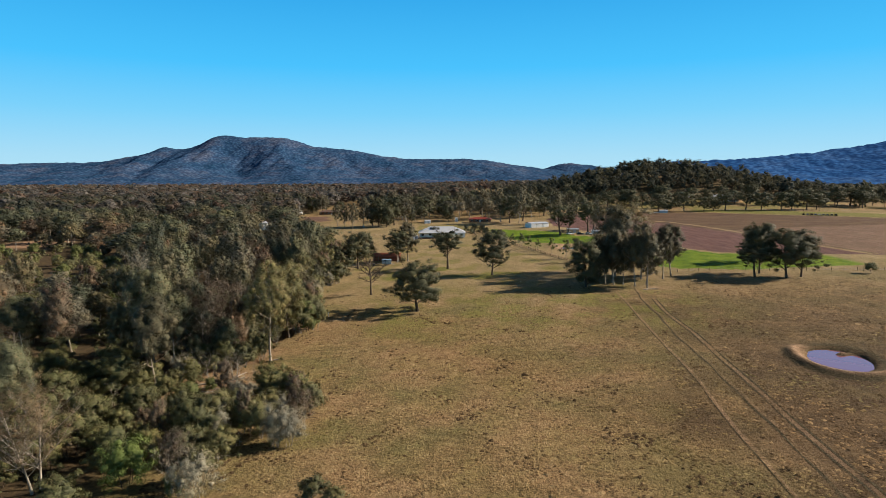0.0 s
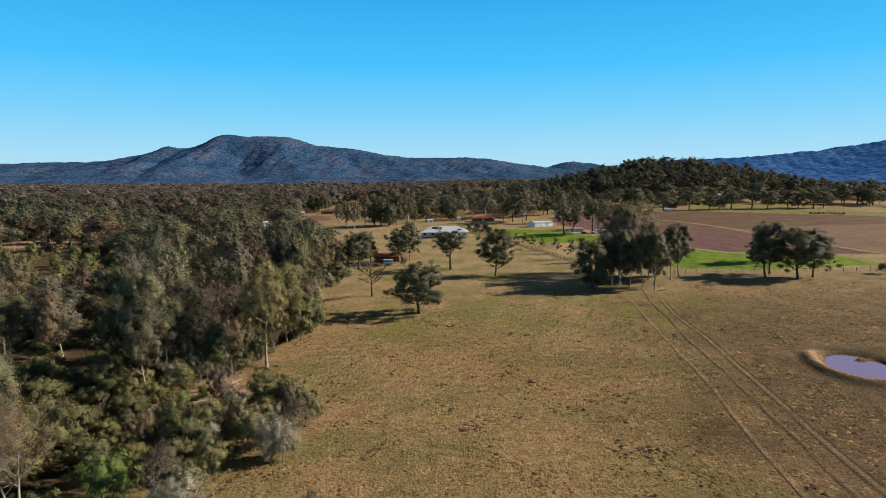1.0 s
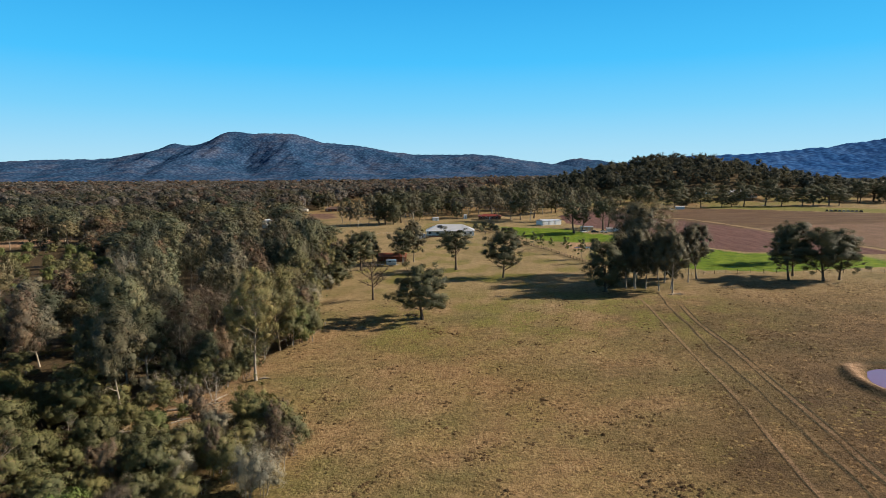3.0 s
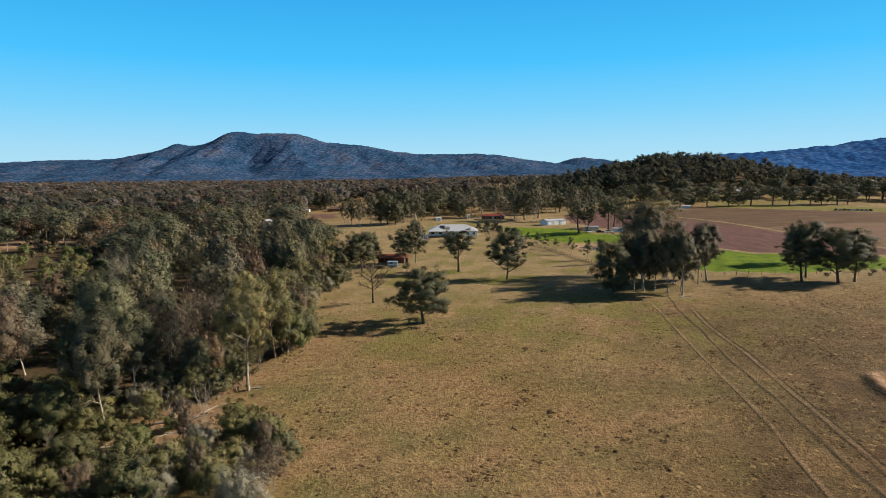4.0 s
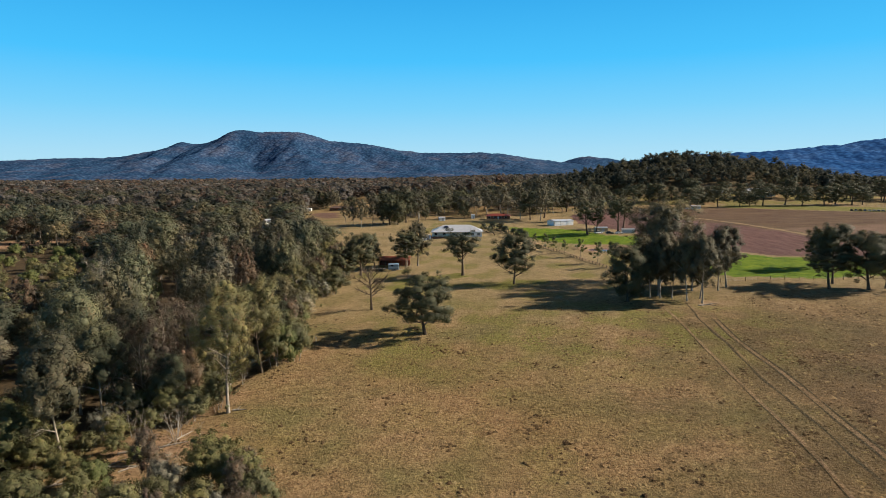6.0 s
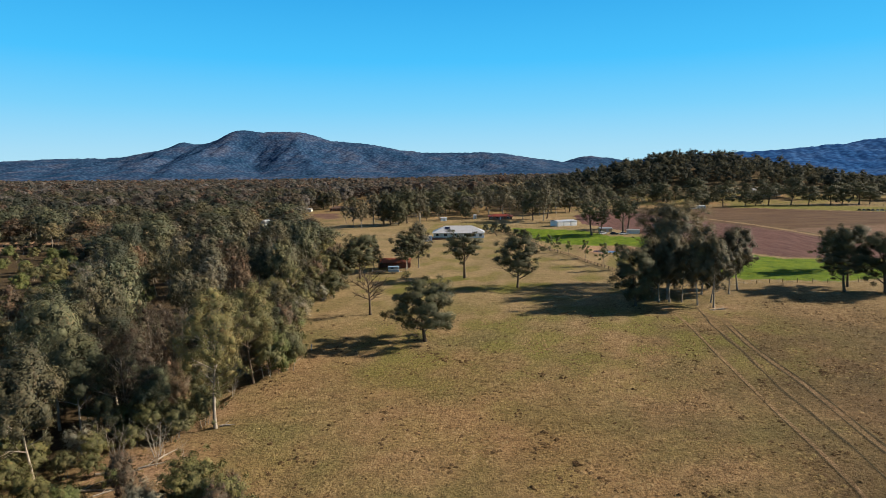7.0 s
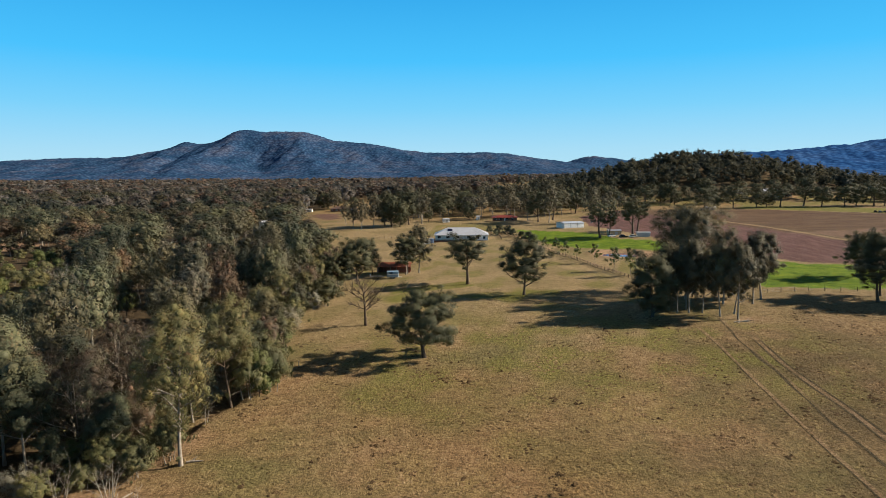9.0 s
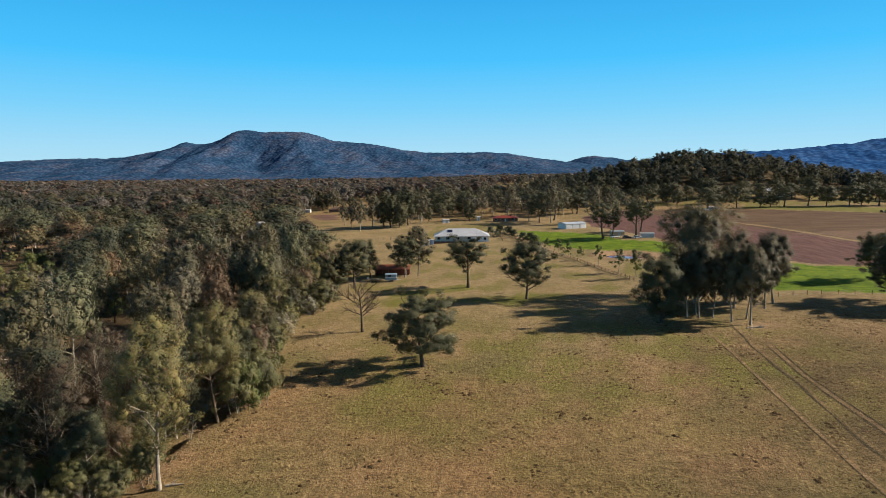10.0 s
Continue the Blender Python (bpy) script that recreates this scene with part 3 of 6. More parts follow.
        tri = np.stack([pos - ax * ln * 0.5 + side * wd * 0.5, pos + ax * ln * 0.6, pos - ax * ln * 0.4 - side * wd * 0.5], 1)
        core_v, core_f = blobs(rng, np.array([c for c, _ in balls[-lobes:]]) * np.array([spread_r / reach, spread_r / reach, height / top]), size[-lobes:] * core, flat, 0.4)
        verts = np.concatenate([core_v, tri.reshape(-1, 3)])
        faces = np.concatenate([core_f, np.arange(len(pos) * 3).reshape(-1, 3) + len(core_v)])
        crown_me = from_arrays(name + "_crown", verts, faces, leaf_mat_)
        crown_me.polygons.foreach_set("use_smooth", np.arange(len(faces)) < len(core_f))
    wood = wood * np.array([spread_r / reach, spread_r / reach, height / top])
    return from_arrays(name + "_trunk", wood, np.array(f), bark_mat, True), crown_me


KINDS, HOW = {}, {}


def kind_of_tree(key, name, label, category="tree", group="", **how):
    if not key.endswith(("_yard", "_deep", "_far")):
        how = {**how, "leaves": int(how["leaves"] * 1.7), "leaf": how.get("leaf", 0.3) * 0.9}
    HOW[key] = (name, label, category, group, how)
    KINDS[key] = (name, label, category, group, tree_meshes(name, **how))


FIRST = {}


def plant(key, x, y, size=1.0, turn=0.0, sink=0.0, label="", wide=1.0):
    """Stand a tree of a kind on the land."""
    name, lab, category, group, (trunk_me, crown_me) = KINDS[key]
    full = (size * wide, size * wide, size)
    spot, rot = (x, y, high(x, y) - sink), Euler((0, 0, turn))
    if key not in FIRST:
        ob = new(name)
        ob.empty_display_size = 0.5
        new("trunk", trunk_me).parent = ob
        if crown_me:
            new("crown", crown_me).parent = ob
        tagged(ob, lab, category, group)
        ob.matrix_basis = Matrix.LocRotScale(spot, rot, full)
        FIRST[key] = (ob, full)
    else:
        first, unit = FIRST[key]
        ob = copy_thing(first, Matrix.LocRotScale(spot, rot, [a / b for a, b in zip(full, unit)]))
        ob["label"] = lab
    if label:
        ob["label"] = label
    return ob


def part(name, bm, material, parent, label=""):
    """Link a bmesh as one mesh under a thing or a part."""
    me = bpy.data.meshes.new(name)
    bm.to_mesh(me)
    bm.free()
    me.materials.append(material)
    ob = new(name, me)
    ob.parent = parent
    if label:
        ob["label"] = label
    return ob


def box(bm, x0, y0, z0, x1, y1, z1, bev=0.0):
    r = bmesh.ops.create_cube(bm, size=1.0, matrix=Matrix.Translation(((x0 + x1) / 2, (y0 + y1) / 2, (z0 + z1) / 2)) @ Matrix.Diagonal((x1 - x0, y1 - y0, z1 - z0, 1)))
    if bev:
        es = list({e for v in r["verts"] for e in v.link_edges})
        bmesh.ops.bevel(bm, geom=es, offset=bev, segments=1, affect="EDGES")
    return bm


def bx(*a, bev=0.0):
    return box(bmesh.new(), *a, bev=bev)


def hull(points, faces):
    bm = bmesh.new()
    vs = [bm.verts.new(p) for p in points]
    for fc in faces:
        bm.faces.new([vs[i] for i in fc])
    bmesh.ops.recalc_face_normals(bm, faces=bm.faces)
    return bm


def hip_roof(x0, y0, x1, y1, z, rise, eave=0.6, thick=0.12):
    """A hipped roof with a closed underside."""
    x0, y0, x1, y1 = x0 - eave, y0 - eave, x1 + eave, y1 + eave
    w = min(x1 - x0, y1 - y0) / 2
    if x1 - x0 >= y1 - y0:
        a, b = (x0 + w, (y0 + y1) / 2, z + rise), (x1 - w, (y0 + y1) / 2, z + rise)
        sides = [(4, 5, 9, 8), (5, 6, 9), (6, 7, 8, 9), (7, 4, 8)]
    else:
        a, b = ((x0 + x1) / 2, y0 + w, z + rise), ((x0 + x1) / 2, y1 - w, z + rise)
        sides = [(4, 5, 8), (5, 6, 9, 8), (6, 7, 9), (7, 4, 8, 9)]
    low = [(x0, y0), (x1, y0), (x1, y1), (x0, y1)]
    pts = [(x, y, z - thick) for x, y in low] + [(x, y, z) for x, y in low] + [a, b]
    return hull(pts, [(0, 3, 2, 1), (0, 1, 5, 4), (1, 2, 6, 5), (2, 3, 7, 6), (3, 0, 4, 7)] + sides)


def gable_roof(x0, y0, x1, y1, z, rise, eave=0.3, thick=0.1):
    """A gabled roof with its ridge along x."""
    x0, y0, x1, y1, yc = x0 - eave, y0 - eave, x1 + eave, y1 + eave, (y0 + y1) / 2
    pts = []
    for x in (x0, x1):
        pts += [(x, y0, z - thick), (x, yc, z + rise - thick), (x, y1, z - thick), (x, y0, z), (x, yc, z + rise), (x, y1, z)]
    return hull(pts, [(0, 3, 4, 1), (1, 4, 5, 2), (6, 7, 10, 9), (7, 8, 11, 10), (3, 9, 10, 4), (4, 10, 11, 5), (0, 1, 7, 6), (1, 2, 8, 7), (0, 6, 9, 3), (2, 5, 11, 8)])


def thing(name, x, y, turn, label, category, group="", z=None):
    ob = new(name)
    ob.location, ob.rotation_euler = (x, y, high(x, y) if z is None else z), (0, 0, radians(turn))
    return tagged(ob, label, category, group)


# ---- the land ----
build_ground()
build_hills()


def water(name, centre, rx, ry, turn, level, label):
    m, nt, b = nodes_of(name + "_water", 0.06)
    b.inputs["Base Color"].default_value = (0.18, 0.08, 0.115, 1)
    b.inputs["Specular IOR Level"].default_value = 0.5
    bump(nt, b, noise_of(nt, 1.2, 3), 0.05, 0.03)
    bm = bmesh.new()
    vs = []
    for k in range(40):
        a = 6.2832 * k / 40
        w = 1.1 + 0.03 * math.sin(3 * a + 1) + 0.03 * math.sin(5 * a)
        u, v = rx * w * math.cos(a), ry * w * math.sin(a)
        vs.append(bm.verts.new((centre[0] + u * math.cos(turn) - v * math.sin(turn), centre[1] + u * math.sin(turn) + v * math.cos(turn), level)))
    bm.faces.new(vs)
    me = bpy.data.meshes.new(name)
    bm.to_mesh(me)
    bm.free()
    me.materials.append(m)
    tagged(new(name, me), label, "water", kind="structure")


water("farm_dam_water", DAM, 6.0, 8.6, -0.3, high(DAM[0], DAM[1]) + 0.95, "muddy blue-grey water in a round farm dam")
water("pond_water", POND, 8.6, 8.6, 0.0, high(POND[0], POND[1]) + 0.45, "shallow grey water in a small stock pond")



def ribbon(name, stops, width, lift, wear_or_shade, strength, label, wob=0.05):
    """A strip of worn soil, or of painted fence shade, laid along a line on the land."""
    pts = []
    for (ax, ay), (bx_, by) in zip(stops, stops[1:]):
        n = max(2, int(math.hypot(bx_ - ax, by - ay) / 1.2))
        pts += [(ax + (bx_ - ax) * i / n, ay + (by - ay) * i / n) for i in range(n)]
    xy = np.array(pts)
    for _ in range(60):
        xy[1:-1] = (xy[:-2] + 2 * xy[1:-1] + xy[2:]) / 4
    t = np.gradient(xy, axis=0)
    t /= np.linalg.norm(t, axis=1)[:, None]
    nrm = np.stack([-t[:, 1], t[:, 0]], 1)
    s = np.arange(len(xy))
    xy = xy + nrm * (wob * np.sin(s * 0.21) + 0.6 * wob * np.sin(s * 0.53 + 1))[:, None]
    half = width / 2 * (1 + 0.22 * np.sin(s * 0.23) + 0.18 * np.sin(s * 0.47 + 1))[:, None]
    rows = [xy + nrm * half * k for k in (1, 0.45, -0.45, -1)]
    v = np.concatenate([np.c_[p, land(p[:, 0], p[:, 1]) + lift * k] for p, k in zip(rows, (0.5, 1, 1, 0.5))])
    n = len(xy)
    i = np.arange(n - 1)
    f = np.concatenate([np.stack([i, i + 1, i + 1 + n, i + n], 1) + n * k for k in range(3)])
    me = from_arrays(name, v, f, GROUND_MAT)
    worn = strength * np.clip(0.8 + 0.5 * waves(xy[:, 0], xy[:, 1], 13, width) + 0.3 * waves(xy[:, 0], xy[:, 1], 5, width), 0.1, 1) * ease(0, 12, s) * ease(0, 6, s[::-1])
    worn = np.clip(worn, 0, 1)
    spread(me, wear_or_shade, np.concatenate([worn * 0, worn, worn, worn * 0]))
    spread(me, "pale", paled(v[:, 0], v[:, 1]))
    spread(me, "brown", browned(v[:, 0], v[:, 1]))
    return tagged(new(name, me), label, "track", kind="structure")


# ---- kinds of trees ----
kind_of_tree("gum_tall_a", "gum_tree", "tall forest gum with pale limbs and open olive crown", group="trees of the wood",
             seed=11, height=16.5, spread_r=5.3, bare=0.36, limbs=12, leaves=8200, leaf_mat_=LEAF_OLIVE, bark_mat=BARK_PALE, leaf=0.33, clump=0.24, thick=0.013, lobes=26, flat=0.85, lobe=(0.27, 0.42))
kind_of_tree("gum_tall_b", "ironbark_tree", "tall forest gum with grey bark and dark olive crown", group="trees of the wood",
             seed=12, height=16.5, spread_r=5.2, bare=0.36, limbs=12, leaves=8200, leaf_mat_=LEAF_DARK, bark_mat=BARK_GREY, leaf=0.33, clump=0.24, thick=0.012, lobes=26, flat=0.85, lobe=(0.28, 0.43))
kind_of_tree("gum_grey", "grey_gum", "gum tree with pale trunk and thin grey-green crown", group="trees of the wood",
             seed=13, height=16, spread_r=5.0, bare=0.36, limbs=12, leaves=6500, leaf_mat_=LEAF_GREY, bark_mat=BARK_PALE, leaf=0.31, clump=0.24, thick=0.013, lobes=24, flat=0.8, twigs=4, lobe=(0.26, 0.4))
kind_of_tree("casuarina", "casuarina_tree", "slender she-oak with drooping rusty olive foliage", group="trees of the wood",
             seed=14, height=14.5, spread_r=4.0, bare=0.2, limbs=15, leaves=7000, leaf_mat_=LEAF_SHEOAK, bark_mat=BARK_GREY, leaf=0.34, clump=0.25, thick=0.011, shape="round", hang=0.9, lobes=22, lobe=(0.28, 0.42), flat=1.0)
kind_of_tree("casuarina_dark", "casuarina_tree", "she-oak with dense dark drooping foliage", group="trees of the wood",
             seed=15, height=14, spread_r=3.8, bare=0.1, limbs=15, leaves=6400, leaf_mat_=LEAF_DARK, bark_mat=BARK_BROWN, leaf=0.33, clump=0.26, thick=0.012, shape="spire", hang=0.8, lobes=22, lobe=(0.28, 0.42), flat=1.0)
kind_of_tree("shrub", "shrub", "many-stemmed olive shrub at the wood's edge", "shrub", "shrubs",
             seed=16, height=6, spread_r=3.4, bare=0.22, limbs=7, leaves=5200, leaf_mat_=LEAF_BUSH, bark_mat=BARK_GREY, leaf=0.27, clump=0.2, thick=0.02, shape="low", stems=3, twigs=1, lobes=16, lobe=(0.24, 0.42), flat=0.85, fill=0.5)
kind_of_tree("shrub_dark", "shrub", "dense dark olive bush beside the paddock", "shrub", "shrubs",
             seed=26, height=7, spread_r=4.0, bare=0.2, limbs=8, leaves=6400, leaf_mat_=LEAF_SCRUB, bark_mat=BARK_BROWN, leaf=0.29, clump=0.2, thick=0.02, shape="low", stems=3, twigs=1, lobes=20, lobe=(0.2, 0.34), flat=0.62, fill=0.5)
kind_of_tree("shrub_green", "shrub", "fresh green leafy shrub among darker bushes", "shrub", "shrubs",
             seed=17, height=5, spread_r=3.0, bare=0.12, limbs=7, leaves=4800, leaf_mat_=LEAF_GREEN, bark_mat=BARK_BROWN, leaf=0.27, clump=0.28, thick=0.02, shape="low", stems=3, twigs=1, lobes=18, lobe=(0.26, 0.42), flat=0.85, fill=0.5)
kind_of_tree("shrub_silver", "shrub", "silvery half-bare shrub with pale twigs", "shrub", "shrubs",
             seed=18, height=6, spread_r=3.0, bare=0.2, limbs=8, leaves=4200, leaf_mat_=LEAF_SILVER, bark_mat=BARK_PALE, leaf=0.19, clump=0.3, thick=0.02, shape="low", stems=4, twigs=5, lobes=8)
kind_of_tree("sparse", "gum_tree", "thin-crowned gum with bare pale branches and rusty leaves", group="trees of the wood",
             seed=19, height=14, spread_r=5.8, bare=0.2, limbs=13, leaves=8500, leaf_mat_=LEAF_RUST, bark_mat=BARK_PALE, leaf=0.19, clump=0.2, thick=0.017, twigs=12, stems=2, lobes=16, fill=0.9, core=0.3)
kind_of_tree("pale_gum", "gum_tree", "pale half-bare gum with forked white limbs and silvery leaves",
             seed=61, height=18, spread_r=6.0, bare=0.25, limbs=12, leaves=4200, leaf_mat_=LEAF_SILVER, bark_mat=BARK_PALE, leaf=0.2, clump=0.2, thick=0.021, shape="umbrella", twigs=9, stems=2, lobes=12, fill=0.9, core=0.2)
kind_of_tree("edge_gum", "gum_tree", "tall white-trunked gum at the edge of the wood",
             seed=72, height=22, spread_r=5.6, bare=0.28, limbs=16, leaves=12500, leaf_mat_=LEAF_EDGE, bark_mat=BARK_PALE, leaf=0.28, clump=0.2, thick=0.0125, twigs=5, lobes=34, lobe=(0.2, 0.32), flat=1.0, hang=0.8)
kind_of_tree("grove_crown", "grove_gum", "tall brown-leaved gum with an open spreading crown", group="grove of gums",
             seed=63, height=25, spread_r=8.0, bare=0.4, limbs=16, leaves=11000, leaf_mat_=LEAF_OLIVE, bark_mat=BARK_PALE, leaf=0.3, clump=0.16, thick=0.014, twigs=7, shape="umbrella", lobes=24, lobe=(0.15, 0.26), flat=0.7, fill=0.9, core=0.2)
kind_of_tree("brown_gum", "gum_tree", "tall gum with dark red-brown trunk at the wood's edge",
             seed=64, height=20, spread_r=4.8, bare=0.3, limbs=16, leaves=13000, leaf_mat_=LEAF_EDGE, bark_mat=BARK_BROWN, leaf=0.28, clump=0.2, thick=0.013, twigs=5, lobes=30, lobe=(0.2, 0.32), flat=1.0, hang=0.8)
kind_of_tree("tan_gum", "gum_tree", "half-bare gum with forked white limbs and tan foliage",
             seed=65, height=16, spread_r=6.6, bare=0.2, limbs=15, leaves=9000, leaf_mat_=LEAF_TAN, bark_mat=BARK_PALE, leaf=0.18, clump=0.18, thick=0.019, twigs=12, stems=2, shape="umbrella", lobes=14, lobe=(0.2, 0.32), fill=0.9, core=0.15)
kind_of_tree("lime_shrub", "shrub", "bright green leafy shrub among dull bushes", "shrub", "shrubs",
             seed=66, height=5.4, spread_r=3.2, bare=0.12, limbs=7, leaves=5200, leaf_mat_=LEAF_LIME, bark_mat=BARK_BROWN, leaf=0.26, clump=0.28, thick=0.02, shape="low", stems=3, twigs=1, lobes=18, lobe=(0.24, 0.38), flat=0.85)
kind_of_tree("dead", "dead_tree", "leafless grey dead tree with broken bare branches",
             seed=20, height=14, spread_r=5.6, bare=0.36, limbs=16, leaves=0, leaf_mat_=None, bark_mat=BARK_BROWN, thick=0.029, shape="round", twigs=18)
kind_of_tree("dead_small", "dead_tree", "bleached leafless small tree at the wood's edge",
             seed=21, height=6, spread_r=2.6, bare=0.25, limbs=7, leaves=0, leaf_mat_=None, bark_mat=BARK_GREY, thick=0.018, shape="umbrella", twigs=3, stems=2)
kind_of_tree("paddock_round", "paddock_tree", "broad low-branching gum alone in the paddock",
             seed=41, height=15.8, spread_r=8.2, bare=0.17, limbs=16, leaves=30000, leaf_mat_=LEAF_PADDOCK, bark_mat=BARK_BROWN, leaf=0.30, clump=0.17, thick=0.024, twigs=5, shape="round", lobes=30, flat=0.8, lobe=(0.12, 0.27), fill=0.9)
kind_of_tree("paddock_dense", "paddock_tree", "round-crowned dark gum on a short trunk",
             seed=42, height=17.2, spread_r=8.0, bare=0.2, limbs=16, leaves=32000, leaf_mat_=LEAF_PADDOCK, bark_mat=BARK_BROWN, leaf=0.29, clump=0.2, thick=0.022, twigs=5, shape="round", lobes=27, flat=0.62, lobe=(0.18, 0.32), fill=0.5)
kind_of_tree("paddock_open", "paddock_tree", "open-crowned gum with dark trunk and spreading limbs",
             seed=43, height=17.8, spread_r=7.6, bare=0.34, limbs=12, leaves=20000, leaf_mat_=LEAF_PADDOCK, bark_mat=BARK_BROWN, leaf=0.29, clump=0.2, thick=0.026, twigs=5, shape="umbrella", lobes=20, flat=0.6, lobe=(0.17, 0.29))
kind_of_tree("grove_tall", "grove_gum", "tall white-trunked gum in a paddock grove", group="grove of gums",
             seed=44, height=24, spread_r=6.6, bare=0.24, limbs=14, leaves=18000, leaf_mat_=LEAF_GROVE, bark_mat=BARK_PALE, leaf=0.34, clump=0.22, thick=0.014, twigs=4, lobes=30, flat=0.95, lobe=(0.24, 0.36), fill=0.6)
kind_of_tree("grove_slim", "grove_gum", "slim white-trunked gum with a narrow olive crown", group="grove of gums",
             seed=45, height=19.5, spread_r=5.0, bare=0.26, limbs=14, leaves=13000, leaf_mat_=LEAF_GROVE, bark_mat=BARK_PALE, leaf=0.33, clump=0.23, thick=0.013, twigs=4, lobes=28, flat=1.0, lobe=(0.24, 0.36), fill=0.6)
kind_of_tree("grove_leafy", "grove_tree", "dense bright-edged dark green tree low to the ground", group="grove of gums",
             seed=46, height=16.5, spread_r=7.0, bare=0.06, limbs=15, leaves=20000, leaf_mat_=LEAF_PADDOCK, bark_mat=BARK_BROWN, leaf=0.34, clump=0.22, thick=0.02, twigs=4, lobes=34, flat=0.8, lobe=(0.2, 0.32), fill=0.4)
kind_of_tree("sapling", "sapling", "young thin-leaved tree planted along the fence", group="saplings along the fence",
             seed=47, height=6, spread_r=2.0, bare=0.25, limbs=8, leaves=1600, leaf_mat_=LEAF_GREEN, bark_mat=BARK_GREY, leaf=0.24, clump=0.25, thick=0.013, twigs=2, lobes=8)
kind_of_tree("understory", "shrub", "low scrubby shrub under the forest gums", "shrub", "shrubs",
             seed=49, height=4.5, spread_r=2.6, bare=0.15, limbs=5, leaves=1700, leaf_mat_=LEAF_BUSH, bark_mat=BARK_GREY, leaf=0.38, clump=0.30, thick=0.018, shape="low", stems=2, twigs=1, lobes=9, flat=0.55)
kind_of_tree("garden", "garden_shrub", "rounded dark garden shrub", "shrub", "garden shrubs",
             seed=48, height=4.5, spread_r=2.6, bare=0.06, limbs=8, leaves=2500, leaf_mat_=LEAF_DARK, bark_mat=BARK_BROWN, leaf=0.3, clump=0.3, thick=0.02, shape="low", stems=2, twigs=2, lobes=10)

kind_of_tree("gum_green", "gum_tree", "leafy green gum standing in sun at the wood's edge", group="trees of the wood",
             seed=51, height=15, spread_r=4.6, bare=0.1, limbs=13, leaves=8200, leaf_mat_=LEAF_EDGE, bark_mat=BARK_GREY, leaf=0.31, clump=0.24, thick=0.013, lobes=20, flat=0.75)
kind_of_tree("shed_gum", "paddock_tree", "full dark gum with pale trunks beside the red shed",
             seed=50, height=17, spread_r=6.2, bare=0.26, limbs=14, leaves=12000, leaf_mat_=LEAF_PADDOCK, bark_mat=BARK_PALE, leaf=0.36, clump=0.22, thick=0.018, twigs=4, lobes=20, flat=0.7, stems=2)
for key in ("paddock_dense", "paddock_open", "grove_tall", "grove_leafy", "grove_slim"):
    name, label, category, group, how = HOW[key]
    kind_of_tree(key + "_yard", name, label, category, group, **{**how, "leaves": how["leaves"] // 6, "leaf": how["leaf"] * 1.9, "twigs": 2})
for key in ("gum_tall_a", "gum_tall_b", "gum_grey", "casuarina", "casuarina_dark", "sparse"):
    name, label, category, group, how = HOW[key]
    how = {**how, "leaf_mat_": LEAF_RUST if key == "casuarina" else how["leaf_mat_"]}
    kind_of_tree(key + "_deep", name, label, category, group, **{**how, "leaves": how["leaves"] // 3, "leaf": how["leaf"] * 1.45, "twigs": 1})
    kind_of_tree(key + "_far", name, label, category, group, **{**how, "seed": how["seed"] + 70, "leaves": how["leaves"] // 5, "leaf": how["leaf"] * 1.85, "twigs": 0, "limbs": 8, "spread_r": how["spread_r"] * 1.12, "height": how["height"] * 0.92})

# ---- trees that stand out ----
plant("paddock_round", -6.2, 173.4, 0.97, 0.6, wide=1.14, label="broad low-branching gum standing alone in dry grass")
plant("dead", -22.6, 202.6, 1.05, 1.0)
plant("pale_gum", -102.0, 206.0, 1.0, 0.4)
plant("paddock_open", 4.3, 256.4, 1.0, 2.0)
plant("paddock_dense", 21.0, 235.5, 1.0, 0.3, label="round dark gum beside the fenced track")
for key, x, y, size, turn, wide in (
        ("grove_leafy", 49.8, 202.4, 1.0, 0.2, 1.0), ("grove_slim", 60.0, 205.7, 1.0, 1.1, 1.05), ("grove_slim", 65.7, 200.5, 0.95, 2.0, 1.0),
        ("grove_slim", 68.7, 197.6, 0.98, 0.4, 1.0), ("grove_slim", 70.1, 202.9, 0.9, 5.0, 1.05), ("grove_slim", 79.8, 213.8, 0.98, 3.3, 1.1),
        ("grove_slim", 84.8, 219.4, 1.0, 1.6, 1.3), ("grove_slim", 57.0, 213.0, 0.9, 2.7, 1.1), ("grove_tall", 65.0, 222.0, 1.1, 4.0, 1.1),
        ("grove_tall", 72.0, 214.0, 0.85, 5.2, 1.0), ("grove_slim", 60.5, 209.0, 0.9, 0.9, 1.0), ("grove_crown", 75.0, 238.0, 1.1, 0.5, 1.3), ("grove_crown", 65.5, 236.0, 1.05, 2.2, 1.2),
        ("grove_slim", 63.0, 205.0, 0.85, 3.9, 1.0), ("grove_leafy", 59.0, 220.0, 0.6, 1.0, 1.0), ("grove_leafy", 68.0, 225.0, 0.62, 2.0, 1.0), ("grove_leafy", 77.0, 222.0, 0.5, 4.0, 1.0), ("grove_slim", 57.5, 207.0, 0.8, 2.9, 1.0)):
    plant(key, x, y, size, turn, wide=wide)
plant("paddock_dense", 121.5, 209.3, 1.0, 2.1, label="spreading gum of a pair in the paddock", wide=1.15)
plant("paddock_open", 112.4, 213.0, 0.66, 0.8, label="leaning gum beside the spreading pair", wide=1.25)
plant("paddock_dense", 117.5, 220.0, 1.08, 0.9, label="spreading gum behind the leaning one", wide=0.85)
plant("paddock_dense", 127.5, 211.0, 0.92, 4.0, label="spreading gum of a pair in the paddock")
plant("paddock_dense", 131.0, 249.0, 0.85, 1.0, label="dark gum behind the spreading pair")
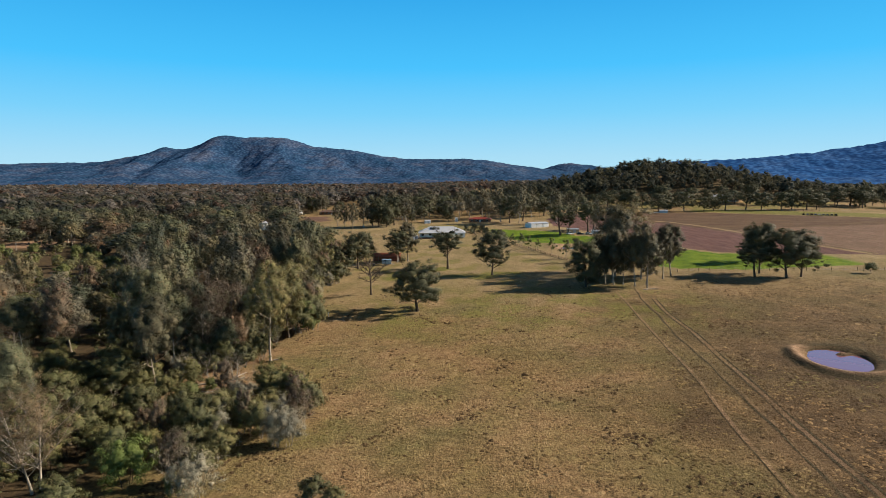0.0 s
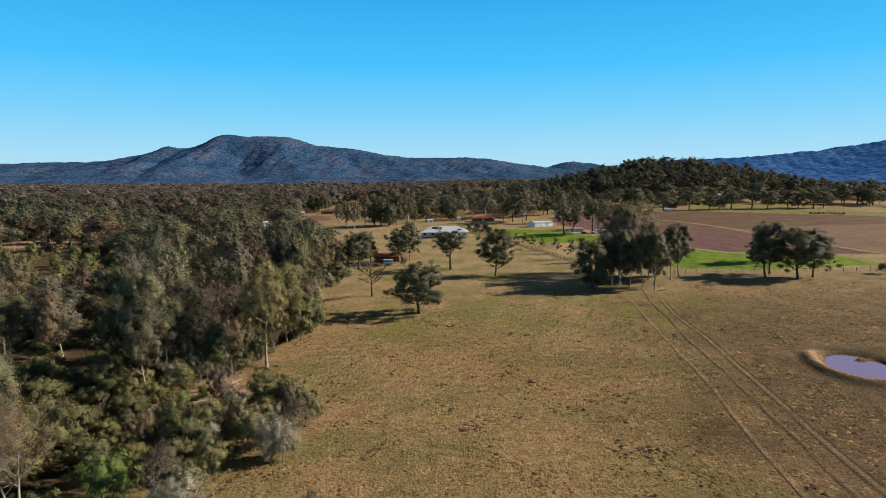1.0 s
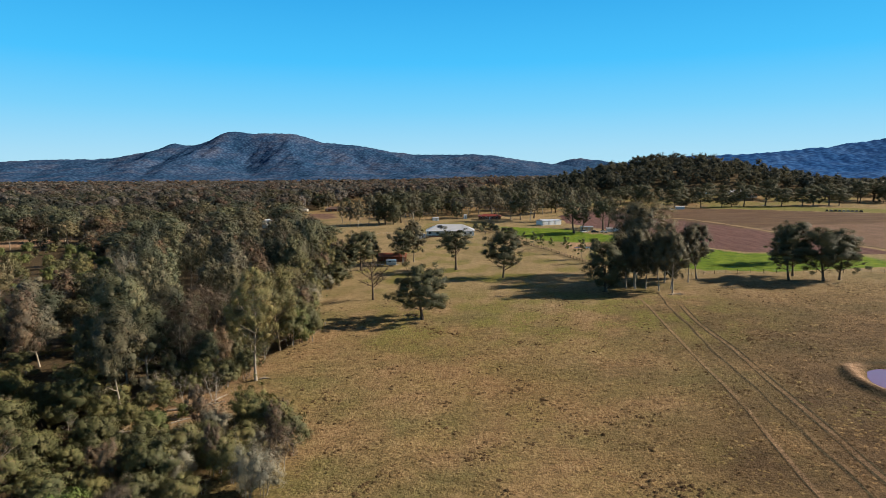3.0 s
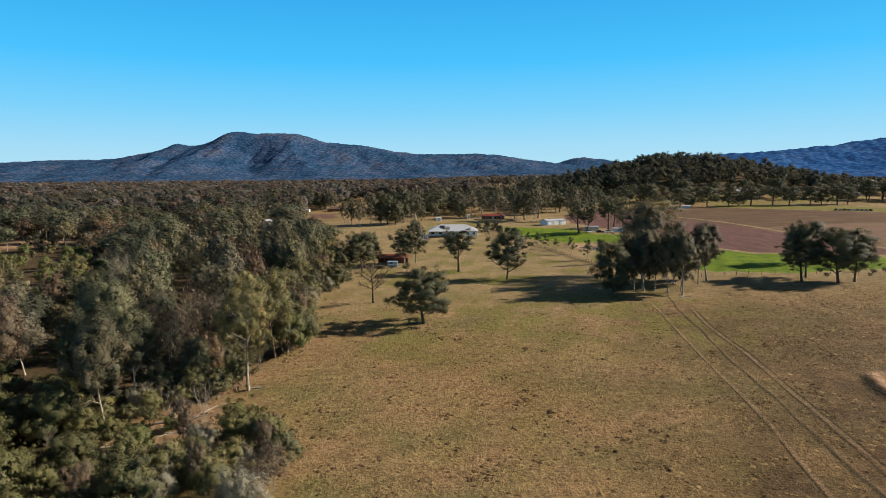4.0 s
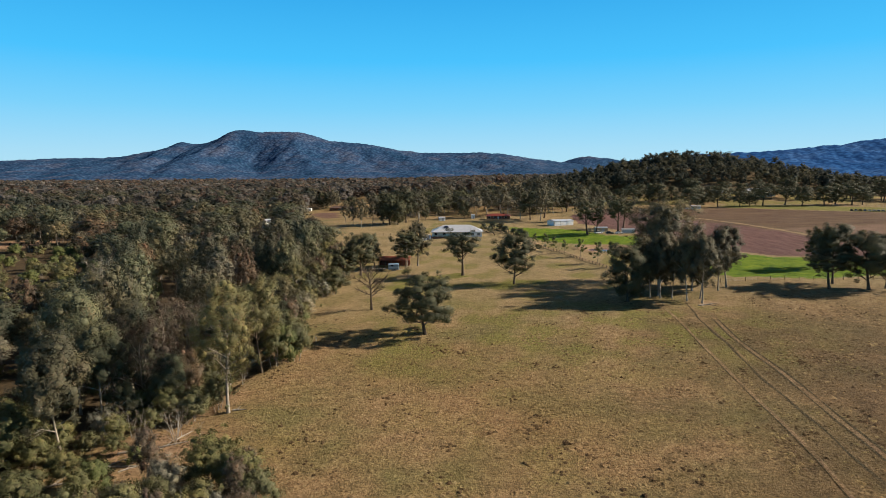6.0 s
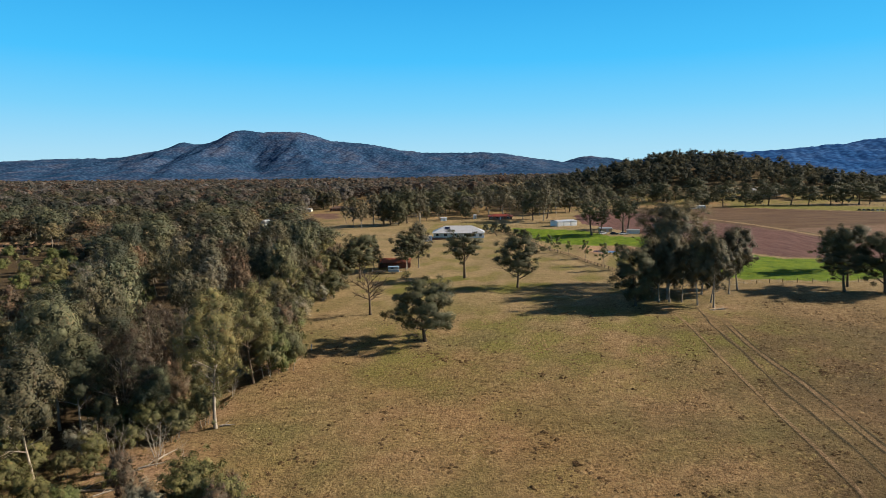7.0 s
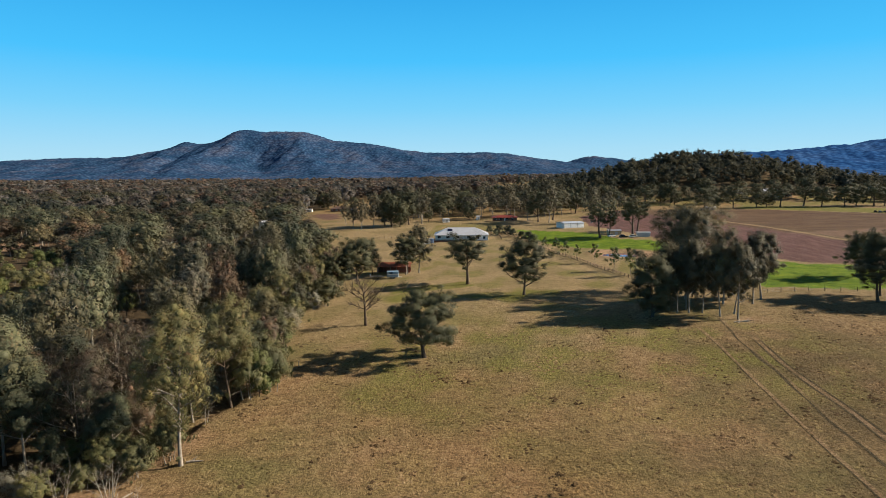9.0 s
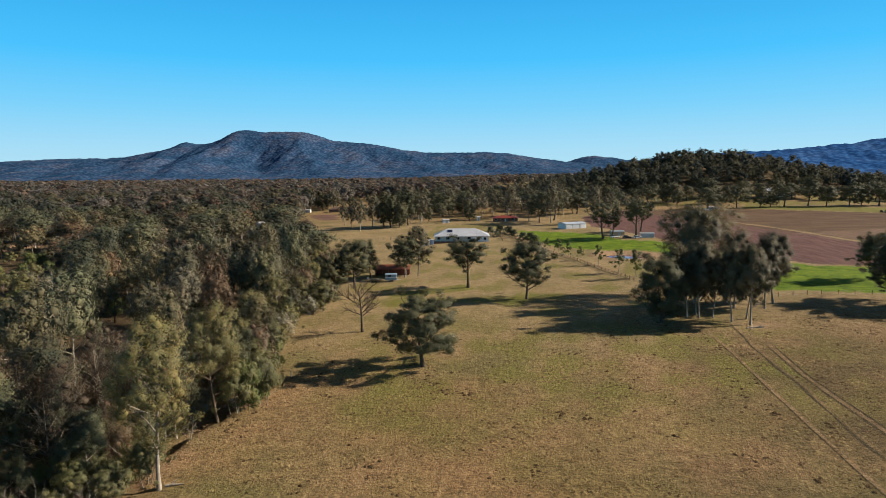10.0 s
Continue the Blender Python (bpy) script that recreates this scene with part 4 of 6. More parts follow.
plant("shrub", 154.7, 214.7, 0.7, 0.0, label="small dark bush in open paddock")
plant("shed_gum", -18.5, 279.5, 0.9, 0.4, wide=1.3, label="full dark gum beside the red shed")
plant("grove_slim", -13.8, 282.0, 0.95, 0.4, wide=1.35, label="white-trunked gum beside the red shed")
plant("paddock_dense", -34.2, 262.0, 0.95, 1.4, wide=1.1, label="dark full-crowned tree at the wood's edge")
plant("paddock_round", -40.0, 256.0, 0.8, 3.0, label="dark full-crowned tree at the wood's edge")
plant("shrub", -38.5, 228.0, 1.5, 1.3, wide=1.2, label="broad grey-olive bush at the wood's edge")
plant("casuarina_dark", -31.5, 281.5, 1.0, 0.6, label="dark pointed she-oak beside the red shed")
# trees round the far yard
for key, x, y, size, turn in (("paddock_open", 74.0, 366.0, 1.15, 0.3), ("paddock_open", 91.0, 368.0, 1.25, 1.7), ("paddock_open", 80.0, 373.0, 0.8, 3.0),
                              ("paddock_open", 101.0, 395.0, 1.0, 4.4)):
    plant(key + "_yard", x, y, size, turn, label="open grey-green gum beside the farmyard")
for key, x, y, size in (("grove_tall", -56, 470, 1.0), ("grove_leafy", -44, 474, 1.4), ("paddock_dense", -33, 484, 1.35), ("grove_tall", -24, 488, 1.1), ("paddock_dense", -50, 486, 1.2), ("grove_leafy", -38, 470, 1.1),
                        ("paddock_dense", 56, 470, 1.2), ("grove_tall", 50, 480, 1.0), ("grove_tall", 62, 462, 1.0), ("paddock_open", 68, 486, 1.2)):
    plant(key + "_yard", x, y, size, x * 0.7, label="tall shade tree near the farm houses")
for x, y, s in ((44, 319.4, 1.0), (46.5, 310, 0.9), (50, 303, 0.8), (54.9, 291, 1.05), (57.6, 273.2, 1.2), (60.8, 262, 1.3), (41, 332, 0.8), (37.5, 345, 0.8)):
    plant("sapling", x, y, s * 1.25, x)
for x, y, s in ((34, 368, 1.1), (37, 360, 1.2), (38, 352, 1.1), (31, 384, 1.0), (25, 402, 1.2), (20, 408, 0.9), (29, 394, 1.2), (22, 390, 0.8), (-2, 402, 0.9)):
    plant("garden", x, y, s, x)

# ---- the wood's near edge ----
for key, x, y, size, turn, wide in (
        ("edge_gum", -36.4, 126.8, 1.0, 4.6, 1.0), ("brown_gum", -37.6, 149.0, 1.0, 1.0, 1.0), ("shrub", -35.6, 151.6, 1.5, 1.0, 0.75), ("shrub_green", -34.2, 153.2, 1.7, 2.0, 0.75), ("shrub", -32.6, 155.0, 1.5, 4.0, 0.75), ("shrub", -33.5, 157.5, 1.35, 0.2, 0.9), ("shrub", -36.5, 162.0, 1.5, 2.0, 0.9),
        ("casuarina", -36.0, 166.0, 0.8, 3.0, 1.1), ("casuarina_dark", -37.5, 158.5, 0.9, 4.0, 1.0), ("shrub_green", -38.0, 171.0, 1.6, 0.8, 0.9), ("gum_tall_b", -43.0, 146.0, 1.0, 0.0, 1.0),
        ("gum_tall_a", -43.5, 158.0, 1.05, 1.2, 1.0), ("shrub", -41.0, 124.0, 0.9, 1.0, 1.0), ("shrub", -38.8, 128.6, 1.0, 2.2, 0.9), ("shrub_dark", -44.5, 123.5, 0.9, 0.4, 0.9), ("shrub_green", -49.5, 126.0, 1.0, 3.0, 1.0), ("sparse", -51.8, 131.0, 1.2, 3.0, 1.05), ("sparse", -60.0, 134.0, 1.1, 0.8, 1.0), ("gum_tall_b", -56.0, 125.0, 1.0, 1.0, 1.0), ("gum_tall_a", -57.5, 138.0, 1.15, 4.0, 1.0), ("shrub_green", -42.5, 128.0, 0.8, 1.0, 1.0), ("dead_small", -41.5, 119.0, 0.9, 0.0, 1.0), 
        ("dead_small", -39.0, 141.5, 0.8, 1.0, 1.0), ("dead_small", -40.0, 115.0, 0.9, 1.2, 1.0), ("dead_small", -45.0, 114.5, 1.0, 2.2, 1.0), ("dead_small", -47.5, 118.5, 1.1, 0.2, 1.0),
        ("dead_small", -51.0, 119.0, 1.0, 3.3, 1.0), ("shrub_dark", -47.2, 112.0, 0.5, 0.3, 1.0), ("shrub", -50.8, 112.2, 0.6, 2.0, 1.0), ("shrub_green", -43.0, 109.5, 0.5, 1.0, 1.0), ("shrub", -46.0, 120.5, 0.6, 5.0, 1.0), ("dead_small", -36.5, 116.0, 0.6, 4.4, 1.0), ("shrub_dark", -49.5, 116.5, 0.65, 0.9, 1.0), ("shrub_green", -47.5, 122.0, 0.6, 2.9, 1.0), ("shrub", -41.0, 123.0, 0.6, 1.9, 1.0), ("dead_small", -41.0, 117.5, 1.1, 3.6, 1.0), ("dead_small", -49.0, 116.0, 0.9, 1.6, 1.0), ("tan_gum", -51.0, 72.5, 1.0, 0.6, 1.0), ("lime_shrub", -40.9, 73.0, 1.15, 0.2, 1.0), ("shrub_silver", -22.4, 82.8, 1.0, 0.4, 0.95), ("shrub_silver", -33.0, 99.0, 0.9, 2.4, 1.0),
        ("shrub", -21.8, 95.5, 0.95, 0.5, 0.9), ("shrub_dark", -25.5, 99.0, 0.95, 2.6, 0.95), ("shrub_dark", -30.0, 101.0, 0.9, 1.4, 1.0), ("shrub", -28.0, 94.0, 0.9, 1.4, 1.0), ("shrub", -30.0, 89.5, 1.0, 3.1, 1.0),
        ("shrub_silver", -33.5, 86.0, 0.9, 2.1, 1.0), ("shrub", -27.0, 86.5, 0.9, 4.4, 1.0), ("shrub", -35.5, 92.0, 1.0, 0.9, 1.0), ("shrub_silver", -36.5, 80.0, 0.8, 3.7, 1.0),
        ("shrub", -15.6, 67.0, 0.55, 1.0, 1.2), ("shrub", -13.0, 66.0, 0.4, 2.0, 1.2), ("shrub_green", -24.5, 84.0, 0.5, 1.0, 1.0), ("shrub", -32.0, 79.5, 0.7, 2.4, 1.0)):
    plant(key, x, y, size, turn, wide=wide)

rng = np.random.default_rng(5)
for y in np.arange(178, 300, 3.4):
    x = float(wood_edge(y)) + rng.uniform(-4.0, 2.2)
    key = ("shrub", "casuarina_dark", "shrub_green", "shrub", "casuarina", "shrub_silver")[int(rng.integers(6))]
    plant(key, x, y + rng.uniform(-1.5, 1.5), rng.uniform(0.8, 1.35) if key.startswith("shrub") else rng.uniform(0.5, 0.8), rng.uniform(0, 6.28))

for y in np.arange(134, 292, 7.5):
    x = float(wood_edge(y)) + rng.uniform(-4.5, -1.0)
    plant(("gum_green", "gum_green", "gum_tall_a", "casuarina")[int(rng.integers(4))], x, y + rng.uniform(-2, 2), rng.uniform(0.55, 0.9), rng.uniform(0, 6.28))

THICKET = [(-21, 92), (-23, 104), (-31, 106), (-38, 104), (-50, 106), (-54, 114), (-76, 114), (-70, 78), (-52, 63), (-40, 64), (-30, 66.5), (-27, 74), (-23, 80)]
for y in np.arange(64, 116, 4.8):
    for x in np.arange(-78, -16, 4.8):
        px_, py_ = x + rng.uniform(-1.5, 1.5), y + rng.uniform(-1.5, 1.5)
        if inside(np.array(px_), np.array(py_), THICKET) and math.hypot(px_ + 50.5, py_ - 71) > 6.5 and math.hypot(px_ + 40.5, py_ - 70) > 4.2 and math.hypot(px_ + 23.5, py_ - 80) > 3:
            key = ("shrub", "shrub_dark", "shrub", "shrub_green", "shrub_dark", "casuarina", "shrub", "dead_small", "shrub_silver", "shrub", "sparse")[int(rng.integers(11))]
            if px_ < -44 and key in ("shrub_silver", "sparse", "shrub"):
                key = "shrub_dark"
            big = rng.choice((0.55, 0.75, 0.95, 1.2)) * rng.uniform(0.9, 1.1) if key.startswith(("shrub", "dead")) else rng.uniform(0.35, 0.55)
            plant(key, px_, py_, big, rng.uniform(0, 6.28), wide=rng.uniform(0.75, 1.1))
for y in np.arange(117, 178, 2.6):
    px_ = float(wood_edge(y)) + rng.uniform(-5.5, 0.8)
    key = ("shrub", "shrub_green", "shrub", "dead_small", "casuarina_dark", "shrub_silver")[int(rng.integers(6))]
    plant(key, px_, y, rng.uniform(0.5, 0.9) if key != "casuarina_dark" else 0.55, rng.uniform(0, 6.28))


def wood_spots(y0, y1, step, west):
    """Jittered spots of the big wood between two depths."""
    out = []
    for y in np.arange(y0, y1, step):
        for x in np.arange(west, -38, step):
            px_, py_ = x + rng.uniform(-0.45, 0.45) * step, y + rng.uniform(-0.45, 0.45) * step
            if px_ > wood_edge(py_) - (1.0 if py_ < 172 else 5.5) or px_ < -(0.78 * py_ + 22):
                continue
            if math.hypot(px_ + 43, (py_ - 113) * 0.8) < 8 or math.hypot((px_ + 86) / 10, (py_ - 196) / 24) < 1:
                continue
            out.append((px_, py_))
    return out


SHADED_FLOOR = [(-60, 108), (-74, 104), (-104, 104), (-100, 150), (-64, 150)]
for x, y in wood_spots(58, 300, 9.7, -235):
    edge = wood_edge(y) - x
    thick = waves(x, y, 45, 7) + rng.uniform(-0.5, 0.5)
    if y < 104 and x > -66 or y > 205 and x < -150:
        continue
    if y > 170 and abs(x + 0.60 * y - 4) < 17:
        plant(("shrub_green", "shrub", "understory")[int(rng.integers(3))], x, y, rng.uniform(0.9, 1.4), rng.uniform(0, 6.28), wide=1.2)
        continue
    if inside(np.array(x), np.array(y), SHADED_FLOOR) and rng.uniform() < 0.75 or math.hypot(x + 101, y - 203) < 8:
        for k in range(3):
            plant("understory", x + rng.uniform(-5, 5), y + rng.uniform(-5, 5), rng.uniform(0.35, 0.8), rng.uniform(0, 6.28), wide=1.3)
        continue
    if thick > 0.5 and edge > 6:
        key, size = ("shrub", "shrub_green", "shrub_dark", "casuarina_dark")[int(rng.integers(4))], rng.uniform(0.8, 1.3)
    else:
        key = ("gum_tall_a", "gum_tall_b", "gum_grey", "casuarina", "casuarina_dark", "casuarina", "gum_tall_a", "sparse", "gum_tall_b")[int(rng.integers(9))]
        size = rng.choice((0.6, 0.7, 0.85, 1.0, 1.15, 1.3)) + 0.12 * waves(x, y, 60, 3) + rng.uniform(-0.05, 0.05)
        if y < 140 and x < -58 and key in ("gum_grey", "sparse", "gum_tall_a"):
            key = "gum_tall_b"
        key += "_deep" if y > 148 and edge > 9 else ""
    plant(key, x, y, size, rng.uniform(0, 6.28), wide=rng.uniform(0.85, 1.05) / (0.6 + 0.4 * size))
    if y < 215:
        plant("understory", x + rng.uniform(-5, 5), y + rng.uniform(-5, 5), rng.uniform(0.7, 1.4), rng.uniform(0, 6.28), wide=1.2)

for key, x, y, size, wide in (("gum_grey_deep", -101.0, 161.0, 1.05, 1.2), ("gum_tall_b_deep", -92.0, 152.0, 0.9, 1.2), ("gum_grey", -87.0, 141.0, 0.85, 1.2), ("gum_tall_b", -95.0, 136.0, 0.9, 1.2)):
    plant(key, x, y, size, 0.6 * x, wide=wide)

# ---- far woods ----
def far_wood_mat():
    m, nt, b = nodes_of("hazed_far_leaves", 0.75)
    b.inputs["Specular IOR Level"].default_value = 0.22
    isl = nt.nodes.new("ShaderNodeNewGeometry").outputs["Random Per Island"]
    # hues hold added blue that stands in for haze over the distance
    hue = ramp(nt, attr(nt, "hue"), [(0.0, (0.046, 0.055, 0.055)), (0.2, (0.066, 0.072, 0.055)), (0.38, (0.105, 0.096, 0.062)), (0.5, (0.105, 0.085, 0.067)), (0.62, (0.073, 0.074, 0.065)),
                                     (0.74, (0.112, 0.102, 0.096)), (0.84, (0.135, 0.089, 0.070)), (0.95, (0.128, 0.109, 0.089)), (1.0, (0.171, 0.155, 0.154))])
    c = mix(nt, 1.0, hue, ramp(nt, isl, [(0, (0.93, 0.93, 0.94)), (1, (1.07, 1.06, 1.04))]), "MULTIPLY")
    leafy = noise_of(nt, 0.4, 3, 0.6)
    c = mix(nt, 1.0, c, ramp(nt, leafy, [(0.32, (0.72, 0.75, 0.78)), (0.68, (1.3, 1.24, 1.1))]), "MULTIPLY")
    nt.links.new(c, b.inputs["Base Color"])
    seen_through(nt, b, c, 0.48)
    return m


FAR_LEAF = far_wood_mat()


def crown_pattern(r, lobes, per, low, up):
    """One crown of unit radius and height: its lobes' centres, leaves as (lobe centre, offset) and inner masses."""
    q = (np.arange(lobes) + r.uniform(0.1, 0.9, lobes)) / lobes
    az = np.arange(lobes) * 2.4 + r.uniform(-0.7, 0.7, lobes)
    reach = np.sin(np.pi * (0.3 + 0.58 * q)) ** 0.8 * r.uniform(0.38, 0.78, lobes)
    cen = np.stack([reach * np.cos(az), reach * np.sin(az), low + (0.93 - low) * q ** 0.85], 1)
    size = r.uniform(0.22, 0.40, lobes) * (16 / lobes) ** 0.33
    flat_cen = cen * np.array([1, 1, 2.6])
    pos, nrm = foliage(r, flat_cen, size, np.array([0, 0, 2.6 * (0.35 + 0.4 * low)]), lobes * per, 0.75, 5, 0.6, 1)
    nrm = nrm + np.array([0, 0, up])
    nrm /= np.linalg.norm(nrm, axis=1)[:, None]
    which = np.argmin(np.linalg.norm(pos[:, None] - flat_cen[None], axis=2), 1)
    ax = np.cross(nrm, r.normal(size=nrm.shape))
    ax /= np.linalg.norm(ax, axis=1)[:, None]
    side = np.cross(nrm, ax)
    inner = np.argsort(-size)[:max(1, int(lobes * 0.7))]
    core_v, core_f = blobs(r, np.zeros((len(inner), 3)), size[inner] * 0.5, 0.75, 0.35)
    return cen[inner], cen[which], pos - flat_cen[which], ax, side, core_v.reshape(len(inner), 12, 3), core_f


def far_wood(name, spots, lobes, per, leaf, tall, label, seed, trunks=False, low=0.4, hues=(0.0, 1.0), wide=1.0, up=0.15):
    """Many trees far off, joined: every crown has lobes of small leaves, its own height, breadth and hue."""
    r = np.random.default_rng(seed)
    spots = np.array(spots)
    n = len(spots)
    hgt = r.uniform(*tall, n) * (1 + 0.2 * waves(spots[:, 0], spots[:, 1], 75, seed))
    rad = (1.0 + hgt * r.uniform(0.19, 0.33, n)) * wide
    base = land(spots[:, 0], spots[:, 1])
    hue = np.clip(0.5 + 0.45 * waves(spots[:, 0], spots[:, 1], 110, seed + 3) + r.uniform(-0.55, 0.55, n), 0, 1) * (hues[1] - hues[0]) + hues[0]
    patterns = [crown_pattern(r, lobes, per, low, up) for k in range(7)]
    V, F, H, smooth, start = [], [], [], [], 0
    for i in range(n):
        inner, c, off, ax, side, core, core_f = patterns[int(r.integers(7))]
        a = r.uniform(0, 6.283)
        turn = np.array([[math.cos(a), math.sin(a), 0], [-math.sin(a), math.cos(a), 0], [0, 0, 1]])
        size = np.array([rad[i] * r.uniform(0.88, 1.12), rad[i], hgt[i]])
        foot = np.array([spots[i, 0], spots[i, 1], base[i]])
        cv = (core * rad[i] + (inner * size)[:, None]).reshape(-1, 3)
        pos = c * size + off * rad[i]
        ln = rad[i] * leaf * r.uniform(0.6, 1.4, (len(c), 1))
        tri = np.stack([pos - ax * ln * 0.5 + side * ln * 0.4, pos + ax * ln * 0.6, pos - ax * ln * 0.5 - side * ln * 0.4], 1).reshape(-1, 3)
        V.append(np.concatenate([cv, tri]) @ turn + foot)
        F.append(np.concatenate([core_f, np.arange(len(tri)).reshape(-1, 3) + len(cv)]) + start)
        smooth.append(np.arange(len(core_f) + len(c)) < len(core_f))
        H.append(np.concatenate([np.full(len(cv), hue[i]), np.repeat(hue[i] + r.uniform(-0.025, 0.025, len(c)), 3)]))
        start += len(cv) + len(tri)
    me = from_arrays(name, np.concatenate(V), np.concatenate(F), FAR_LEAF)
    me.polygons.foreach_set("use_smooth", np.concatenate(smooth))
    spread(me, "hue", np.concatenate(H))
    ob = tagged(new(name, me), label, "woods", kind="stuff")
    if trunks:
        v, f = [], []
        for (x, y), h, z in zip(spots, hgt, base):
            tube(v, f, [(x, y, z - 0.3), (x + r.uniform(-0.4, 0.4), y, z + h * 0.4), (x + r.uniform(-0.8, 0.8), y, z + h * 0.8)], [0.3, 0.24, 0.1], 4)
        tm = from_arrays(name + "_trunks", np.array([tuple(p) for p in v]), np.array(f), BARK_PALE)
        t = new("trunks", tm)
        t.parent = ob
        tagged(t, kind="stuff")
    return ob


def scatter(seed, x0, x1, y0, y1, step, ok):
    r = np.random.default_rng(seed)
    gx, gy = np.meshgrid(np.arange(x0, x1, step), np.arange(y0, y1, step))
    x = gx.ravel() + r.uniform(-0.48, 0.48, gx.size) * step
    y = gy.ravel() + r.uniform(-0.48, 0.48, gx.size) * step
    k = ok(x, y) & (np.abs(x) < 0.8 * y + 40)
    return np.stack([x[k], y[k]], 1)


def in_west(x, y):
    x, y = np.asarray(x), np.asarray(y)
    return (np.hypot((x + 86) / 10, (y - 196) / 24) > 1) & ((np.abs(x + 0.281 * y) > 7.5) | (np.abs(y - 395) > 88)) & (x < wood_edge(y)) & ((np.abs(x + 0.642 * y) > 15) | (np.abs(y - 392) > 26)) & (np.hypot((x + 113) / 1.6, y - 655) > 26)


def stand(spots, kinds, low, high_, seed, label="", broad=(0.82, 1.08)):
    """Single trees on the given spots."""
    r = np.random.default_rng(seed)
    for x, y in spots:
        size = r.uniform(low, high_) * (1 + 0.15 * float(waves(x, y, 75, seed)))
        plant(kinds[int(r.integers(len(kinds)))], float(x), float(y), size, r.uniform(0, 6.28), wide=r.uniform(*broad), label=label)


FOREST = ["gum_tall_a_far", "gum_tall_b_far", "gum_grey_far", "casuarina_far", "casuarina_dark_far", "sparse_far", "gum_tall_b_far", "gum_tall_a_far"]
middle = scatter(61, -420, -38, 205, 520, 13.8, lambda x, y: in_west(x, y) & (x > -0.78 * y - 22) & ((y > 300) | (x < -150)))
bushy = (np.abs(middle[:, 0] + 0.63 * middle[:, 1]) < 30) & (middle[:, 1] < 355)
stand(middle[~bushy], FOREST, 0.65, 1.35, 1, broad=(1.05, 1.6))
far_wood("forest_undergrowth", middle[~bushy] + np.array([-5.0, -4.0]), 7, 34, 0.2, (3.5, 6.5), "dark scrubby undergrowth between the forest gums", 12, low=0.3, hues=(0.0, 0.4), wide=1.5)
stand(middle[bushy], ["shrub_green", "shrub", "understory"], 0.9, 1.4, 2)
far_wood("wood_beyond", scatter(62, -800, -100, 520, 900, 14.5, in_west), 12, 34, 0.19, (11, 22), "forest canopy receding to the north-west", 2, low=0.45, hues=(0.15, 1.0), wide=1.65)
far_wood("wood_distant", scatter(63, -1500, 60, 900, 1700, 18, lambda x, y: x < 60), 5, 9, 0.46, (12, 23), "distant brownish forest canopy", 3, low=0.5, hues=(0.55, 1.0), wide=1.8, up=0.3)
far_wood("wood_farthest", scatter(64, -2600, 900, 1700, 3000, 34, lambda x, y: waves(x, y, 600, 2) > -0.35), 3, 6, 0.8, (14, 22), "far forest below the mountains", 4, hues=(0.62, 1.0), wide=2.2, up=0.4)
belt = [(-40, 600), (-40, 525), (10, 525), (70, 505), (95, 540), (110, 620), (105, 900), (-200, 900), (-200, 705), (-95, 715), (-60, 640)]
GUMS = ["grove_tall_yard", "gum_tall_a_far", "gum_tall_b_far", "paddock_dense_yard", "grove_leafy_yard", "paddock_dense_yard", "gum_grey_far", "grove_slim_yard"]
stand(scatter(65, -210, 120, 500, 905, 16, lambda x, y: inside(x, y, belt) & (y < 740) & (waves(x, y, 70, 9) > -0.42)), GUMS, 0.7, 1.15, 5, "tall gum in the belt behind the houses", (1.15, 1.5))
far_wood("knoll_wood", scatter(66, 60, 560, 640, 1000, 10.5, lambda x, y: (land(x, y) > 9.5) & (y > 690 - 0.05 * x) & (y < 860) & (waves(x, y, 60, 5) > -0.55)), 9, 26, 0.24, (11, 19), "dark wooded knoll above the paddocks", 6, False, 0.25, (0.06, 0.36), wide=1.3, up=0.45)
stand(scatter(67, 110, 560, 570, 680, 12.5, lambda x, y: (np.abs(y - 612 + 0.12 * (x - 240)) < 24) & (waves(x, y, 50, 3) > -0.2)), ["paddock_dense_yard", "grove_leafy_yard", "paddock_open_yard", "paddock_dense_yard"], 0.6, 1.15, 7, "scattered gum along the paddock edge", (1.0, 1.3))
far_wood("eastern_trees", scatter(68, 300, 1100, 660, 1300, 17, lambda x, y: (waves(x, y, 160, 4) + 0.7 * waves(x, y, 60, 2) > -0.2) & (land(x, y) < 14)), 8, 16, 0.32, (11, 21), "scattered trees across the eastern paddocks", 8, False, 0.25, (0.05, 0.5), wide=1.4)
stand([(100, 470), (112, 500), (88, 452), (125, 560), (140, 590), (150, 575), (128, 530), (-70, 470), (-80, 500), (-62, 455), (-20, 500), (-10, 512), (10, 510), (128, 620), (150, 640), (175, 650)],
      GUMS, 0.65, 0.95, 9, "scattered gum near the farm houses")

# line of gums before the houses at the far side of the brown field
for k, (key, x, y, size) in enumerate((("paddock_dense_yard", 198, 549, 1.0), ("grove_leafy_yard", 209, 556, 0.7), ("paddock_dense_yard", 223, 553, 1.0), ("paddock_dense_yard", 239, 549, 0.75), ("grove_leafy_yard", 250, 554, 0.8), ("paddock_open_yard", 261, 555, 1.0),
        ("paddock_open_yard", 280, 556, 1.0), ("paddock_dense_yard", 291, 550, 0.95), ("paddock_dense_yard", 310, 551, 0.95), ("grove_leafy_yard", 322, 556, 1.0), ("paddock_open_yard", 332, 550, 1.05), ("paddock_dense_yard", 344, 555, 0.9))):
    plant(key, x, y, size, 1.7 * k, wide=1.25, label="dark gum in a line beside the brown field")

